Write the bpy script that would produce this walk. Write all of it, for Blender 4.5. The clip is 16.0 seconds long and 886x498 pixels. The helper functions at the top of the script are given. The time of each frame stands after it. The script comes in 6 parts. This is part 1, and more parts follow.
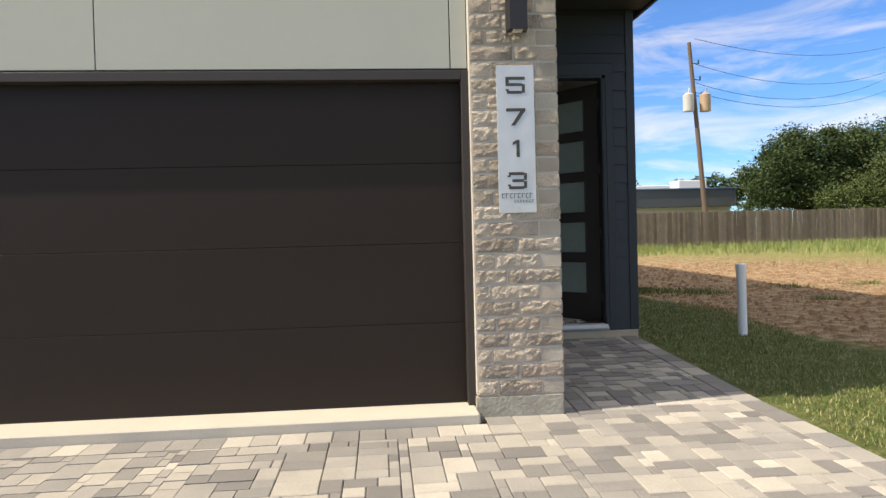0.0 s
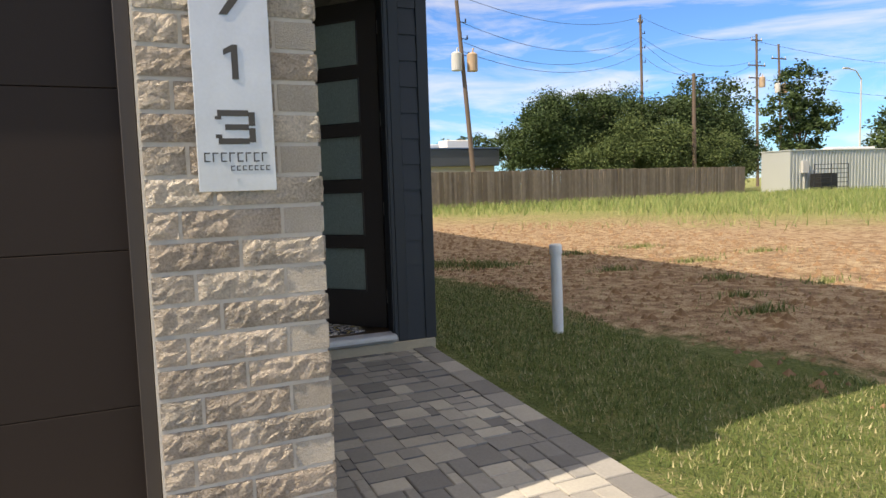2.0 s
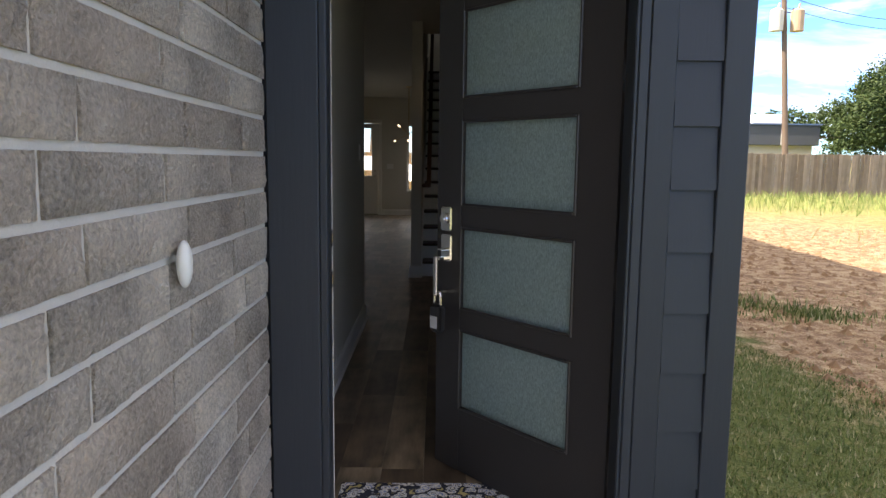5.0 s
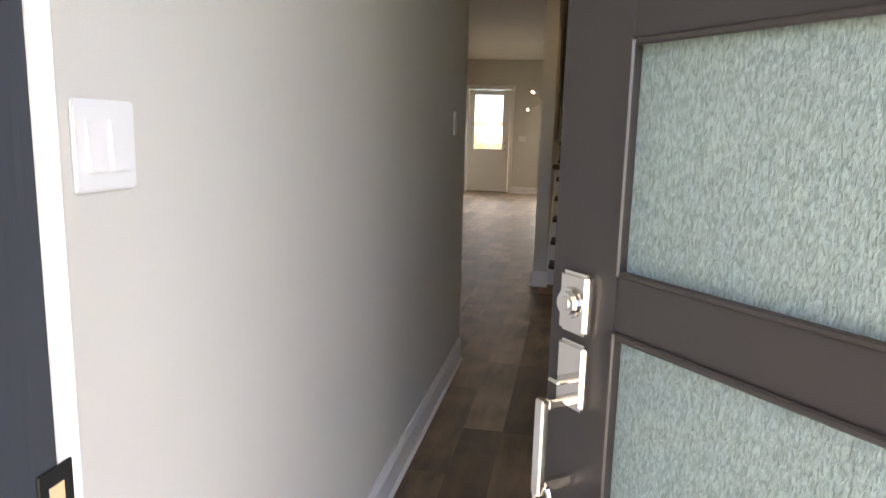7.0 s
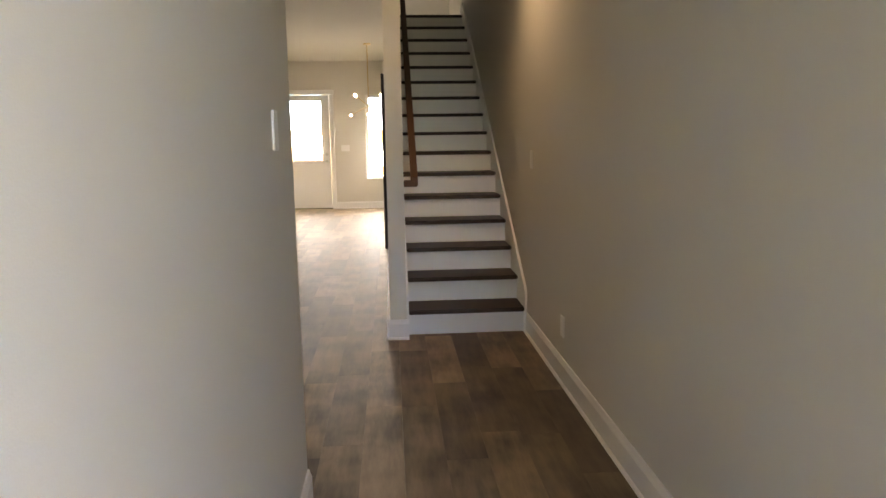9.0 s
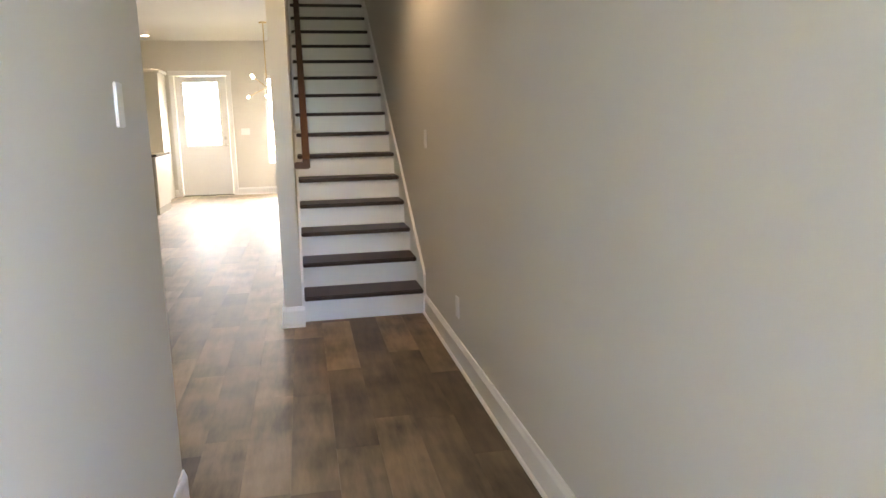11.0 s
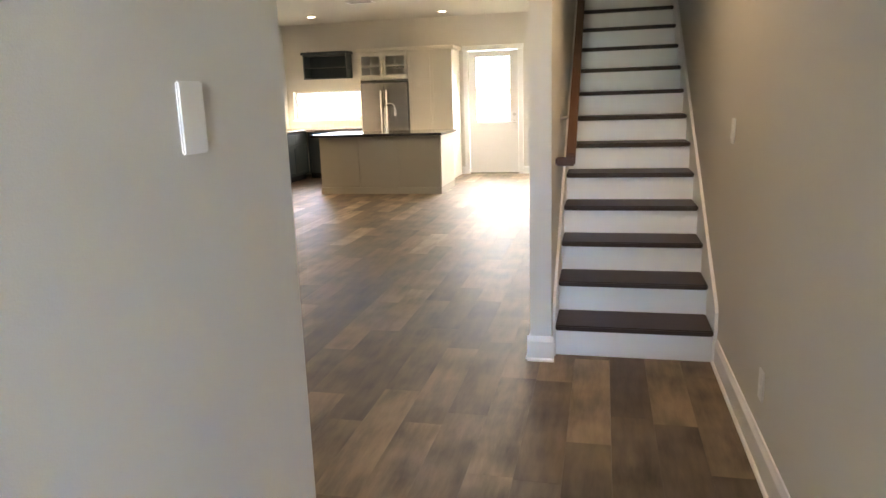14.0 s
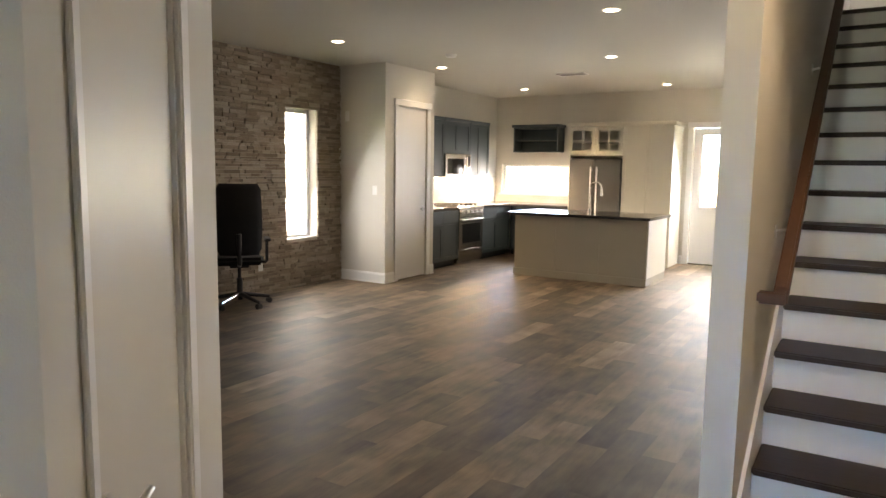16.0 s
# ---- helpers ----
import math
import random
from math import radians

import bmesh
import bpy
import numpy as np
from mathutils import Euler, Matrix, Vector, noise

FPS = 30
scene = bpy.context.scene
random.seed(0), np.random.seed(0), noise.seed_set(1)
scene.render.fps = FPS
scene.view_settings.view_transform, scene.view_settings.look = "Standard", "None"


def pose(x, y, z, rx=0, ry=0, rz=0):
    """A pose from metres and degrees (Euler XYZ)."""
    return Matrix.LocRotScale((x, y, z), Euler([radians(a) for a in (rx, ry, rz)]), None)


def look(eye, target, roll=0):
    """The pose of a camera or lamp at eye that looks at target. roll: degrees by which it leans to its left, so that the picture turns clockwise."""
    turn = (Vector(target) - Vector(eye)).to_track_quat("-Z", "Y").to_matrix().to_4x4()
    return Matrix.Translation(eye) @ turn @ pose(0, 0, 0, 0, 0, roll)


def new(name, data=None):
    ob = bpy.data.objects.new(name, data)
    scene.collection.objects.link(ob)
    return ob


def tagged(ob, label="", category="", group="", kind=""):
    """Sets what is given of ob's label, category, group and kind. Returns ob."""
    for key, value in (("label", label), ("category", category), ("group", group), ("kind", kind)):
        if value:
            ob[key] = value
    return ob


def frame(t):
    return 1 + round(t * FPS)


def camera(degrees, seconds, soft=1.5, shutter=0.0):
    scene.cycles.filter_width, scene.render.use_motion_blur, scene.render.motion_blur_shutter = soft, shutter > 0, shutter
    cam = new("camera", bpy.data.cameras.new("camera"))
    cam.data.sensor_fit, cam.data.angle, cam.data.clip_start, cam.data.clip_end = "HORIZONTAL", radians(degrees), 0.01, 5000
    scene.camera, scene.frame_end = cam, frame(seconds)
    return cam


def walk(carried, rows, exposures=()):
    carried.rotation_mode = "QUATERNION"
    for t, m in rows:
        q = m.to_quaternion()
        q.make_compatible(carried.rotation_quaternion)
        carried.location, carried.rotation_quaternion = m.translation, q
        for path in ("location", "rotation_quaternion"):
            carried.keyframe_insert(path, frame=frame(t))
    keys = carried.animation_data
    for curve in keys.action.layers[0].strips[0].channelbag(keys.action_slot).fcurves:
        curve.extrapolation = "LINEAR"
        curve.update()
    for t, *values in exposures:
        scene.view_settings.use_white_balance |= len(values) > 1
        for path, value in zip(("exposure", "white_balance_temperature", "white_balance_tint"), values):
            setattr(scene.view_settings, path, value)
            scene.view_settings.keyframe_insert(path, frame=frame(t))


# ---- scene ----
cam = camera(65.6, 16.0)
PATH = [
    (0, (-1.143, -4.351, 0.93), (-0.966, -2.359, 0.891), -1.5),
    (0.5, (-1.009, -3.83, 0.932), (-0.711, -1.855, 0.838), -2.6),
    (1, (-0.919, -3.304, 0.958), (-0.46, -1.363, 0.818), -1.9),
    (1.5, (-0.801, -2.788, 1.013), (-0.121, -0.914, 0.848), -2.1),
    (2, (-0.574, -2.331, 1.055), (0.229, -0.508, 0.876), -1.8),
    (2.5, (-0.37, -1.96, 1.068), (0.423, -0.132, 0.893), -0.7),
    (3, (-0.106, -1.515, 1.124), (0.579, 0.355, 0.938), -1.3),
    (3.5, (0.188, -1.139, 1.156), (0.652, 0.794, 0.931), -1.2),
    (4, (0.311, -0.651, 1.148), (0.568, 1.319, 0.923), 0.8),
    (4.2, (0.356, -0.451, 1.186), (0.566, 1.524, 0.952), 0.9),
    (6.5, (0.615, 1.693, 1.346), (0.309, 3.649, 1.063), 1.4),
    (7, (0.54, 2.079, 1.333), (0.177, 4.016, 0.989), 1.5),
    (7.5, (0.467, 2.478, 1.354), (0.104, 4.402, 0.946), -0.6),
    (8, (0.422, 2.792, 1.352), (-0.005, 4.705, 0.955), -0.6),
    (8.5, (0.35, 3.099, 1.398), (0.018, 5.029, 0.994), 1.2),
    (9, (0.265, 3.51, 1.333), (0.41, 5.479, 1.015), -0.8),
    (9.2, (0.284, 3.569, 1.333), (0.574, 5.524, 1.027), -1.1),
    (11.3, (0.398, 3.578, 1.289), (0.785, 5.498, 0.885), -1.1),
    (11.5, (0.39, 3.603, 1.278), (0.715, 5.529, 0.847), -1.5),
    (12, (0.353, 3.641, 1.309), (0.551, 5.588, 0.896), -3.5),
    (12.5, (0.368, 3.731, 1.31), (0.38, 5.687, 0.895), 2.1),
    (13, (0.396, 4.001, 1.359), (0.267, 5.964, 0.997), 0.3),
    (13.5, (0.509, 4.282, 1.366), (0.244, 6.234, 1.024), -1.0),
    (14, (0.593, 4.529, 1.38), (0.145, 6.43, 0.952), -1.9),
    (14.5, (0.617, 4.813, 1.406), (0.055, 6.7, 1.058), -2.8),
    (15, (0.659, 5.102, 1.425), (-0.053, 6.939, 1.08), -2.1),
    (15.5, (0.713, 5.316, 1.459), (-0.266, 7.022, 1.099), -0.1),
    (16, (0.682, 5.527, 1.483), (-0.365, 7.215, 1.252), 0.8),
]
walk(cam, [(t, look(eye, target, roll)) for t, eye, target, roll in PATH],
     [(0, 1.27, 7800, 12), (2.5, 1.28, 8000, 13), (3.5, 1.42, 7900, 14), (4.2, 1.8, 7700, 15), (5.4, 2.9, 8000, 18), (6.3, 4.4, 8700, 22), (7, 4.9, 9200, 23), (8, 5.25, 9600, 22), (8.5, 5.62, 9900, 22), (9.2, 6.3, 9900, 22),
      (11.3, 6.95, 8300, 19), (12.5, 6.8, 8900, 19), (13.5, 6.85, 8600, 19), (14, 7.0, 8400, 19), (15, 6.92, 8200, 18), (16, 6.72, 7900, 18)])

# ---- light ----
SUN_AZ, SUN_EL = 261.0, 50.0      # sun direction from +y towards +x, and height, in degrees
world = bpy.data.worlds.new("world")
scene.world = world
world.use_nodes = True
wn = world.node_tree.nodes
sky = wn.new("ShaderNodeTexSky")
sky.sky_type = "NISHITA"
sky.sun_disc = False
sky.dust_density, sky.ozone_density, sky.air_density = 0.15, 3.0, 1.0
sky.sun_elevation, sky.sun_rotation = radians(SUN_EL), radians(SUN_AZ)
wn["Background"].inputs["Strength"].default_value = 0.13
# high thin cloud over the blue
wl = world.node_tree.links
wtc, wmp, wno, wrm, wmx = wn.new("ShaderNodeTexCoord"), wn.new("ShaderNodeMapping"), wn.new("ShaderNodeTexNoise"), wn.new("ShaderNodeValToRGB"), wn.new("ShaderNodeMix")
wmp.inputs["Scale"].default_value, wmp.inputs["Rotation"].default_value = (2.6, 1.6, 12.0), (0, 0.25, 0.4)
wno.inputs["Scale"].default_value, wno.inputs["Detail"].default_value, wno.inputs["Roughness"].default_value, wno.inputs["Distortion"].default_value = 1.6, 9, 0.62, 0.6
wrm.color_ramp.elements[0].position, wrm.color_ramp.elements[1].position = 0.45, 0.86
wmx.data_type = "RGBA"
wmx.inputs[7].default_value = (3.7, 3.65, 3.6, 1)
wl.new(wtc.outputs["Generated"], wmp.inputs["Vector"])
wl.new(wmp.outputs[0], wno.inputs["Vector"])
wl.new(wno.outputs["Fac"], wrm.inputs[0])
# extra white cloud towards the zenith, unseen, added to lift the shaded ground
wsx, wmr, wad = wn.new("ShaderNodeSeparateXYZ"), wn.new("ShaderNodeMapRange"), wn.new("ShaderNodeMath")
wmr.interpolation_type = "SMOOTHSTEP"
wmr.inputs[1].default_value, wmr.inputs[2].default_value, wmr.inputs[4].default_value = 0.34, 0.8, 0.95
wad.operation, wad.use_clamp = "ADD", True
wl.new(wtc.outputs["Generated"], wsx.inputs[0])
wl.new(wsx.outputs[2], wmr.inputs[0])
wl.new(wrm.outputs[0], wad.inputs[0])
wl.new(wmr.outputs[0], wad.inputs[1])
wl.new(wad.outputs[0], wmx.inputs[0])
wbl = wn.new("ShaderNodeVectorMath")
wbl.operation = "MULTIPLY"
wbl.inputs[1].default_value = (0.23, 0.425, 0.70)
wl.new(sky.outputs[0], wbl.inputs[0])
wl.new(wbl.outputs[0], wmx.inputs[6])
wl.new(wmx.outputs[2], wn["Background"].inputs["Color"])
sun = new("sun", bpy.data.lights.new("sun", "SUN"))
sun.data.energy, sun.data.angle, sun.data.color = 2.8, radians(0.53), (1, 0.95, 0.87)
sa, se = radians(SUN_AZ), radians(SUN_EL)
sun.matrix_world = look((30 * math.sin(sa), 30 * math.cos(sa), 30), (30 * math.sin(sa) - math.sin(sa) * math.cos(se), 30 * math.cos(sa) - math.cos(sa) * math.cos(se), 30 - math.sin(se)))


# ---- material kit ----
def mat(name, color, rough=0.6, metal=0.0, var=0.08, scale=6.0, bump=0.0, bscale=60.0, fine=0.0, spec=0.5, island=0.0, stretch=(1, 1, 1), coat=0.0):
    """A surface with colour variation at two scales and fine relief, in metres."""
    m = bpy.data.materials.new(name)
    m.use_nodes = True
    n, l = m.node_tree.nodes, m.node_tree.links
    b = n["Principled BSDF"]
    b.inputs["Roughness"].default_value, b.inputs["Metallic"].default_value = rough, metal
    b.inputs["Specular IOR Level"].default_value = spec
    b.inputs["Coat Weight"].default_value = coat
    tc = n.new("ShaderNodeTexCoord")
    mp = n.new("ShaderNodeMapping")
    mp.inputs["Scale"].default_value = stretch
    l.new(tc.outputs["Object"], mp.inputs["Vector"])
    big = n.new("ShaderNodeTexNoise")
    big.inputs["Scale"].default_value, big.inputs["Detail"].default_value = scale, 5
    l.new(mp.outputs[0], big.inputs["Vector"])
    small = n.new("ShaderNodeTexNoise")
    small.inputs["Scale"].default_value, small.inputs["Detail"].default_value = bscale, 4
    l.new(mp.outputs[0], small.inputs["Vector"])
    mul = n.new("ShaderNodeMath")
    mul.operation = "MULTIPLY_ADD"
    mul.inputs[1].default_value, mul.inputs[2].default_value = 2 * var, 1 - var
    l.new(big.outputs["Fac"], mul.inputs[0])
    mul2 = n.new("ShaderNodeMath")
    mul2.operation = "MULTIPLY_ADD"
    mul2.inputs[1].default_value = 2 * fine
    l.new(small.outputs["Fac"], mul2.inputs[0])
    sub = n.new("ShaderNodeMath")
    sub.operation = "SUBTRACT"
    sub.inputs[1].default_value = fine
    l.new(mul.outputs[0], sub.inputs[0])
    l.new(sub.outputs[0], mul2.inputs[2])
    last = mul2.outputs[0]
    if island:
        oi = n.new("ShaderNodeObjectInfo")
        mul3 = n.new("ShaderNodeMath")
        mul3.operation = "MULTIPLY_ADD"
        mul3.inputs[1].default_value, mul3.inputs[2].default_value = 2 * island, 1 - island
        l.new(oi.outputs["Random"], mul3.inputs[0])
        mul4 = n.new("ShaderNodeMath")
        mul4.operation = "MULTIPLY"
        l.new(last, mul4.inputs[0])
        l.new(mul3.outputs[0], mul4.inputs[1])
        last = mul4.outputs[0]
    mix = n.new("ShaderNodeVectorMath")
    mix.operation = "SCALE"
    mix.inputs[0].default_value = color
    l.new(last, mix.inputs["Scale"])
    l.new(mix.outputs[0], b.inputs["Base Color"])
    if bump:
        bp = n.new("ShaderNodeBump")
        bp.inputs["Strength"].default_value, bp.inputs["Distance"].default_value = 1.0, bump
        l.new(small.outputs["Fac"], bp.inputs["Height"])
        l.new(bp.outputs[0], b.inputs["Normal"])
    return m


def lamp_mat(name, color, strength):
    m = bpy.data.materials.new(name)
    m.use_nodes = True
    b = m.node_tree.nodes["Principled BSDF"]
    b.inputs["Base Color"].default_value = (*color, 1)
    b.inputs["Emission Color"].default_value = (*color, 1)
    b.inputs["Emission Strength"].default_value = strength
    return m


M_WALL = mat("wall_paint", (0.64, 0.62, 0.57), 0.7, var=0.02, scale=1.5, bump=0.0004, bscale=350)
M_CEIL = mat("ceiling_paint", (0.60, 0.585, 0.53), 0.8, var=0.02, scale=1.5, bump=0.0006, bscale=250)
M_TRIM = mat("white_trim", (0.80, 0.80, 0.79), 0.35, var=0.02, scale=3)
M_DARK = mat("dark_slate_paint", (0.026, 0.030, 0.036), 0.5, var=0.12, scale=4, bump=0.0006, bscale=120, stretch=(1, 1, 0.06))
M_PANEL = mat("sage_panel_paint", (0.42, 0.435, 0.385), 0.7, var=0.04, scale=1.2)
M_GARAGE = mat("brown_garage_paint", (0.0200, 0.0132, 0.0100), 0.55, spec=0.26, var=0.06, scale=2, bump=0.0005, bscale=180)
M_CONC = mat("concrete", (0.47, 0.45, 0.41), 0.85, var=0.12, scale=5, bump=0.002, bscale=70, fine=0.1)
M_MORTAR = mat("mortar", (0.52, 0.485, 0.425), 0.95, var=0.1, scale=20, bump=0.002, bscale=150)
M_TREAD = mat("dark_stained_wood", (0.034, 0.021, 0.014), 0.5, spec=0.28, var=0.25, scale=5, bump=0.0008, bscale=40, fine=0.2, stretch=(0.12, 1, 1))


# ---- mesh kit ----
def box(bm, x0, x1, y0, y1, z0, z1):
    vs = [bm.verts.new(c) for c in ((x0, y0, z0), (x1, y0, z0), (x1, y1, z0), (x0, y1, z0), (x0, y0, z1), (x1, y0, z1), (x1, y1, z1), (x0, y1, z1))]
    for f in ((3, 2, 1, 0), (4, 5, 6, 7), (0, 1, 5, 4), (1, 2, 6, 5), (2, 3, 7, 6), (3, 0, 4, 7)):
        bm.faces.new([vs[i] for i in f])
    return vs


def bevel(bm, w, seg=1):
    bmesh.ops.bevel(bm, geom=list(bm.edges), offset=w, segments=seg, affect="EDGES", clamp_overlap=True)


def mesh_of(name, bm, material, smooth=False):
    me = bpy.data.meshes.new(name)
    bm.to_mesh(me)
    bm.free()
    if smooth:
        for p in me.polygons:
            p.use_smooth = True
    me.materials.append(material)
    return me


def part(name, bm, material, parent=None, label="", smooth=False):
    ob = new(name, mesh_of(name, bm, material, smooth))
    if parent is not None:
        ob.parent = parent
    if label:
        ob["label"] = label
    return ob


def boxes(*bs, bev=0.0, seg=1):
    bm = bmesh.new()
    for b in bs:
        if bev:
            sub = bmesh.new()
            box(sub, *b)
            bevel(sub, bev, seg)
            me = bpy.data.meshes.new("tmp")
            sub.to_mesh(me)
            sub.free()
            bm.from_mesh(me)
            bpy.data.meshes.remove(me)
        else:
            box(bm, *b)
    return bm


def prism(pts, z0, z1, plane="xy"):
    """An outline pushed from z0 to z1 along the axis that its plane leaves out."""
    bm = bmesh.new()
    put = {"xy": lambda a, b, c: (a, b, c), "xz": lambda a, b, c: (a, c, b), "yz": lambda a, b, c: (c, a, b)}[plane]
    lo, hi = [bm.verts.new(put(a, b, z0)) for a, b in pts], [bm.verts.new(put(a, b, z1)) for a, b in pts]
    bm.faces.new(lo[::-1])
    bm.faces.new(hi)
    k = len(pts)
    for i in range(k):
        bm.faces.new((lo[i], lo[(i + 1) % k], hi[(i + 1) % k], hi[i]))
    bmesh.ops.recalc_face_normals(bm, faces=list(bm.faces))
    return bm


def cyl(bm, a, b, r0, r1=None, n=16, caps=True):
    """A tapered round bar from a to b."""
    a, b = Vector(a), Vector(b)
    turn = (b - a).to_track_quat("Z", "Y").to_matrix()
    r1 = r0 if r1 is None else r1
    lo, hi = [], []
    for i in range(n):
        c, s = math.cos(2 * math.pi * i / n), math.sin(2 * math.pi * i / n)
        lo.append(bm.verts.new(a + turn @ Vector((c * r0, s * r0, 0))))
        hi.append(bm.verts.new(b + turn @ Vector((c * r1, s * r1, 0))))
    for i in range(n):
        bm.faces.new((lo[i], lo[(i + 1) % n], hi[(i + 1) % n], hi[i]))
    if caps:
        bm.faces.new(lo[::-1])
        bm.faces.new(hi)
    return bm


def bars(*specs, n=16):
    bm = bmesh.new()
    for s in specs:
        cyl(bm, *s, n=n)
    return bm


def struct(name, bm, material, label="", category="", smooth=False):
    return tagged(part(name, bm, material, None, smooth=smooth), label, category, kind="structure")


def thing(name, at, label, category, group="", rz=0.0):
    ob = new(name)
    ob.empty_display_size = 0.1
    ob.matrix_world = pose(*at, 0, 0, rz)
    return tagged(ob, label, category, group)


# ---- large structure ----
HX0, HX1 = -0.07, 1.18           # hall walls
YD0, YD1 = 2.35, 2.475             # front wall of the entry
HEND = 5.915                     # end of the hall's left wall
CEIL = 2.80
GX0, GY1 = -5.33, 17.05           # great room: stone wall, back wall
TOP = 5.9
RISE, GO, ST0 = 0.174, 0.262, 8.10


def ramp_by_random(m, stops, island=False, grain=(1, 0.08, 1), gscale=22.0, amount=0.35, rough=0.4, bump=0.0006):
    """Base colour picked piece by piece, with a grain that differs between pieces."""
    n, l = m.node_tree.nodes, m.node_tree.links
    b = n["Principled BSDF"]
    src = n.new("ShaderNodeNewGeometry") if island else n.new("ShaderNodeObjectInfo")
    rnd = src.outputs["Random Per Island"] if island else src.outputs["Random"]
    ramp = n.new("ShaderNodeValToRGB")
    ramp.color_ramp.interpolation = "LINEAR"
    el = ramp.color_ramp.elements
    while len(el) < len(stops):
        el.new(0.5)
    for e, (p, c) in zip(el, stops):
        e.position, e.color = p, (*c, 1)
    l.new(rnd, ramp.inputs[0])
    geo = n.new("ShaderNodeNewGeometry")
    mp = n.new("ShaderNodeMapping")
    mp.inputs["Scale"].default_value = grain
    off = n.new("ShaderNodeVectorMath")
    off.operation = "MULTIPLY_ADD"
    off.inputs[1].default_value = (37, 61, 13)
    l.new(rnd, off.inputs[0])
    l.new(geo.outputs["Position"], off.inputs[2])
    l.new(off.outputs[0], mp.inputs["Vector"])
    no = n.new("ShaderNodeTexNoise")
    no.inputs["Scale"].default_value, no.inputs["Detail"].default_value, no.inputs["Roughness"].default_value = gscale, 6, 0.65
    l.new(mp.outputs[0], no.inputs["Vector"])
    big = n.new("ShaderNodeTexNoise")
    big.inputs["Scale"].default_value = 3.5
    l.new(off.outputs[0], big.inputs["Vector"])
    add = n.new("ShaderNodeMath")
    add.operation = "ADD"
    l.new(no.outputs["Fac"], add.inputs[0])
    l.new(big.outputs["Fac"], add.inputs[1])
    k = n.new("ShaderNodeMath")
    k.operation = "MULTIPLY_ADD"
    k.inputs[1].default_value, k.inputs[2].default_value = 2 * amount, 1 - 2 * amount
    l.new(add.outputs[0], k.inputs[0])
    fl_ = n.new("ShaderNodeMath")
    fl_.operation = "MAXIMUM"
    fl_.inputs[1].default_value = 0.3
    l.new(k.outputs[0], fl_.inputs[0])
    sc = n.new("ShaderNodeVectorMath")
    sc.operation = "SCALE"
    l.new(ramp.outputs[0], sc.inputs[0])
    l.new(fl_.outputs[0], sc.inputs["Scale"])
    l.new(sc.outputs[0], b.inputs["Base Color"])
    bp = n.new("ShaderNodeBump")
    bp.inputs["Distance"].default_value = bump
    l.new(no.outputs["Fac"], bp.inputs["Height"])
    l.new(bp.outputs[0], b.inputs["Normal"])
    b.inputs["Roughness"].default_value = rough
    return m


def plain(name):
    m = bpy.data.materials.new(name)
    m.use_nodes = True
    return m


PLANK = [(0.0, (0.074, 0.051, 0.033)), (0.3, (0.132, 0.094, 0.060)), (0.55, (0.200, 0.147, 0.095)), (0.8, (0.098, 0.070, 0.045)), (1.0, (0.285, 0.217, 0.145))]
M_PLANK = ramp_by_random(plain("wood_plank"), PLANK, False, (1, 0.16, 1), 16.0, 1.05, 0.55, 0.0016)
M_PLANK_FAR = ramp_by_random(plain("wood_plank_far"), PLANK, True, (1, 0.16, 1), 16.0, 1.05, 0.55, 0.0016)
PAVE = [(0.0, (0.145, 0.142, 0.138)), (0.35, (0.22, 0.215, 0.205)), (0.6, (0.28, 0.27, 0.25)), (0.82, (0.335, 0.32, 0.285)), (1.0, (0.42, 0.40, 0.355))]
M_PAVER = ramp_by_random(plain("paver"), PAVE, False, (1, 1, 1), 70.0, 0.22, 0.9, 0.0025)
M_PAVER_FAR = ramp_by_random(plain("paver_far"), PAVE, True, (1, 1, 1), 70.0, 0.22, 0.9, 0.0025)
SPLIT = [(0.0, (0.44, 0.37, 0.30)), (0.5, (0.51, 0.44, 0.36)), (1.0, (0.57, 0.505, 0.42))]
M_SPLIT = ramp_by_random(plain("split_block"), SPLIT, False, (1, 1, 1), 110.0, 0.85, 0.95, 0.024)
M_SMOOTH = ramp_by_random(plain("smooth_block"), [(0, (0.37, 0.33, 0.275)), (1, (0.44, 0.40, 0.34))], False, (1, 1, 1), 160.0, 0.45, 0.95, 0.008)
STONE = [(0.0, (0.20, 0.155, 0.115)), (0.5, (0.29, 0.235, 0.18)), (1.0, (0.39, 0.33, 0.26))]
M_STONE = ramp_by_random(plain("ledge_stone"), STONE, True, (1, 1, 1), 40.0, 0.3, 0.9, 0.008)
FENCE = [(0.0, (0.155, 0.115, 0.082)), (0.5, (0.215, 0.165, 0.122)), (1.0, (0.27, 0.212, 0.162))]
M_FENCE = ramp_by_random(plain("weathered_fence_board"), FENCE, False, (1, 1, 0.06), 25.0, 0.3, 0.9, 0.004)

struct("floor", boxes((GX0 - 0.2, HX1 + 0.1, YD0 + 0.01, GY1 + 0.1, -0.35, -0.012)), M_CONC, "concrete slab under the wood plank floor", "floor")
struct("wall_hall_left", boxes((HX0 - 0.12, HX0, YD1, HEND, -0.01, CEIL + 0.005)), M_WALL, "pale grey painted hall wall", "wall")
struct("wall_hall_right", boxes((HX1, HX1 + 0.19, YD1, 12.5, -0.3, TOP), (HX1, HX1 + 0.19, 13.6, GY1, -0.3, TOP), (HX1, HX1 + 0.19, 12.5, 13.6, -0.3, 4.2), (HX1, HX1 + 0.19, 12.5, 13.2, 4.2, 4.7), (HX1, HX1 + 0.19, 12.5, 13.6, 4.7, TOP)), M_WALL, "pale greige painted wall beside the stairs", "wall")
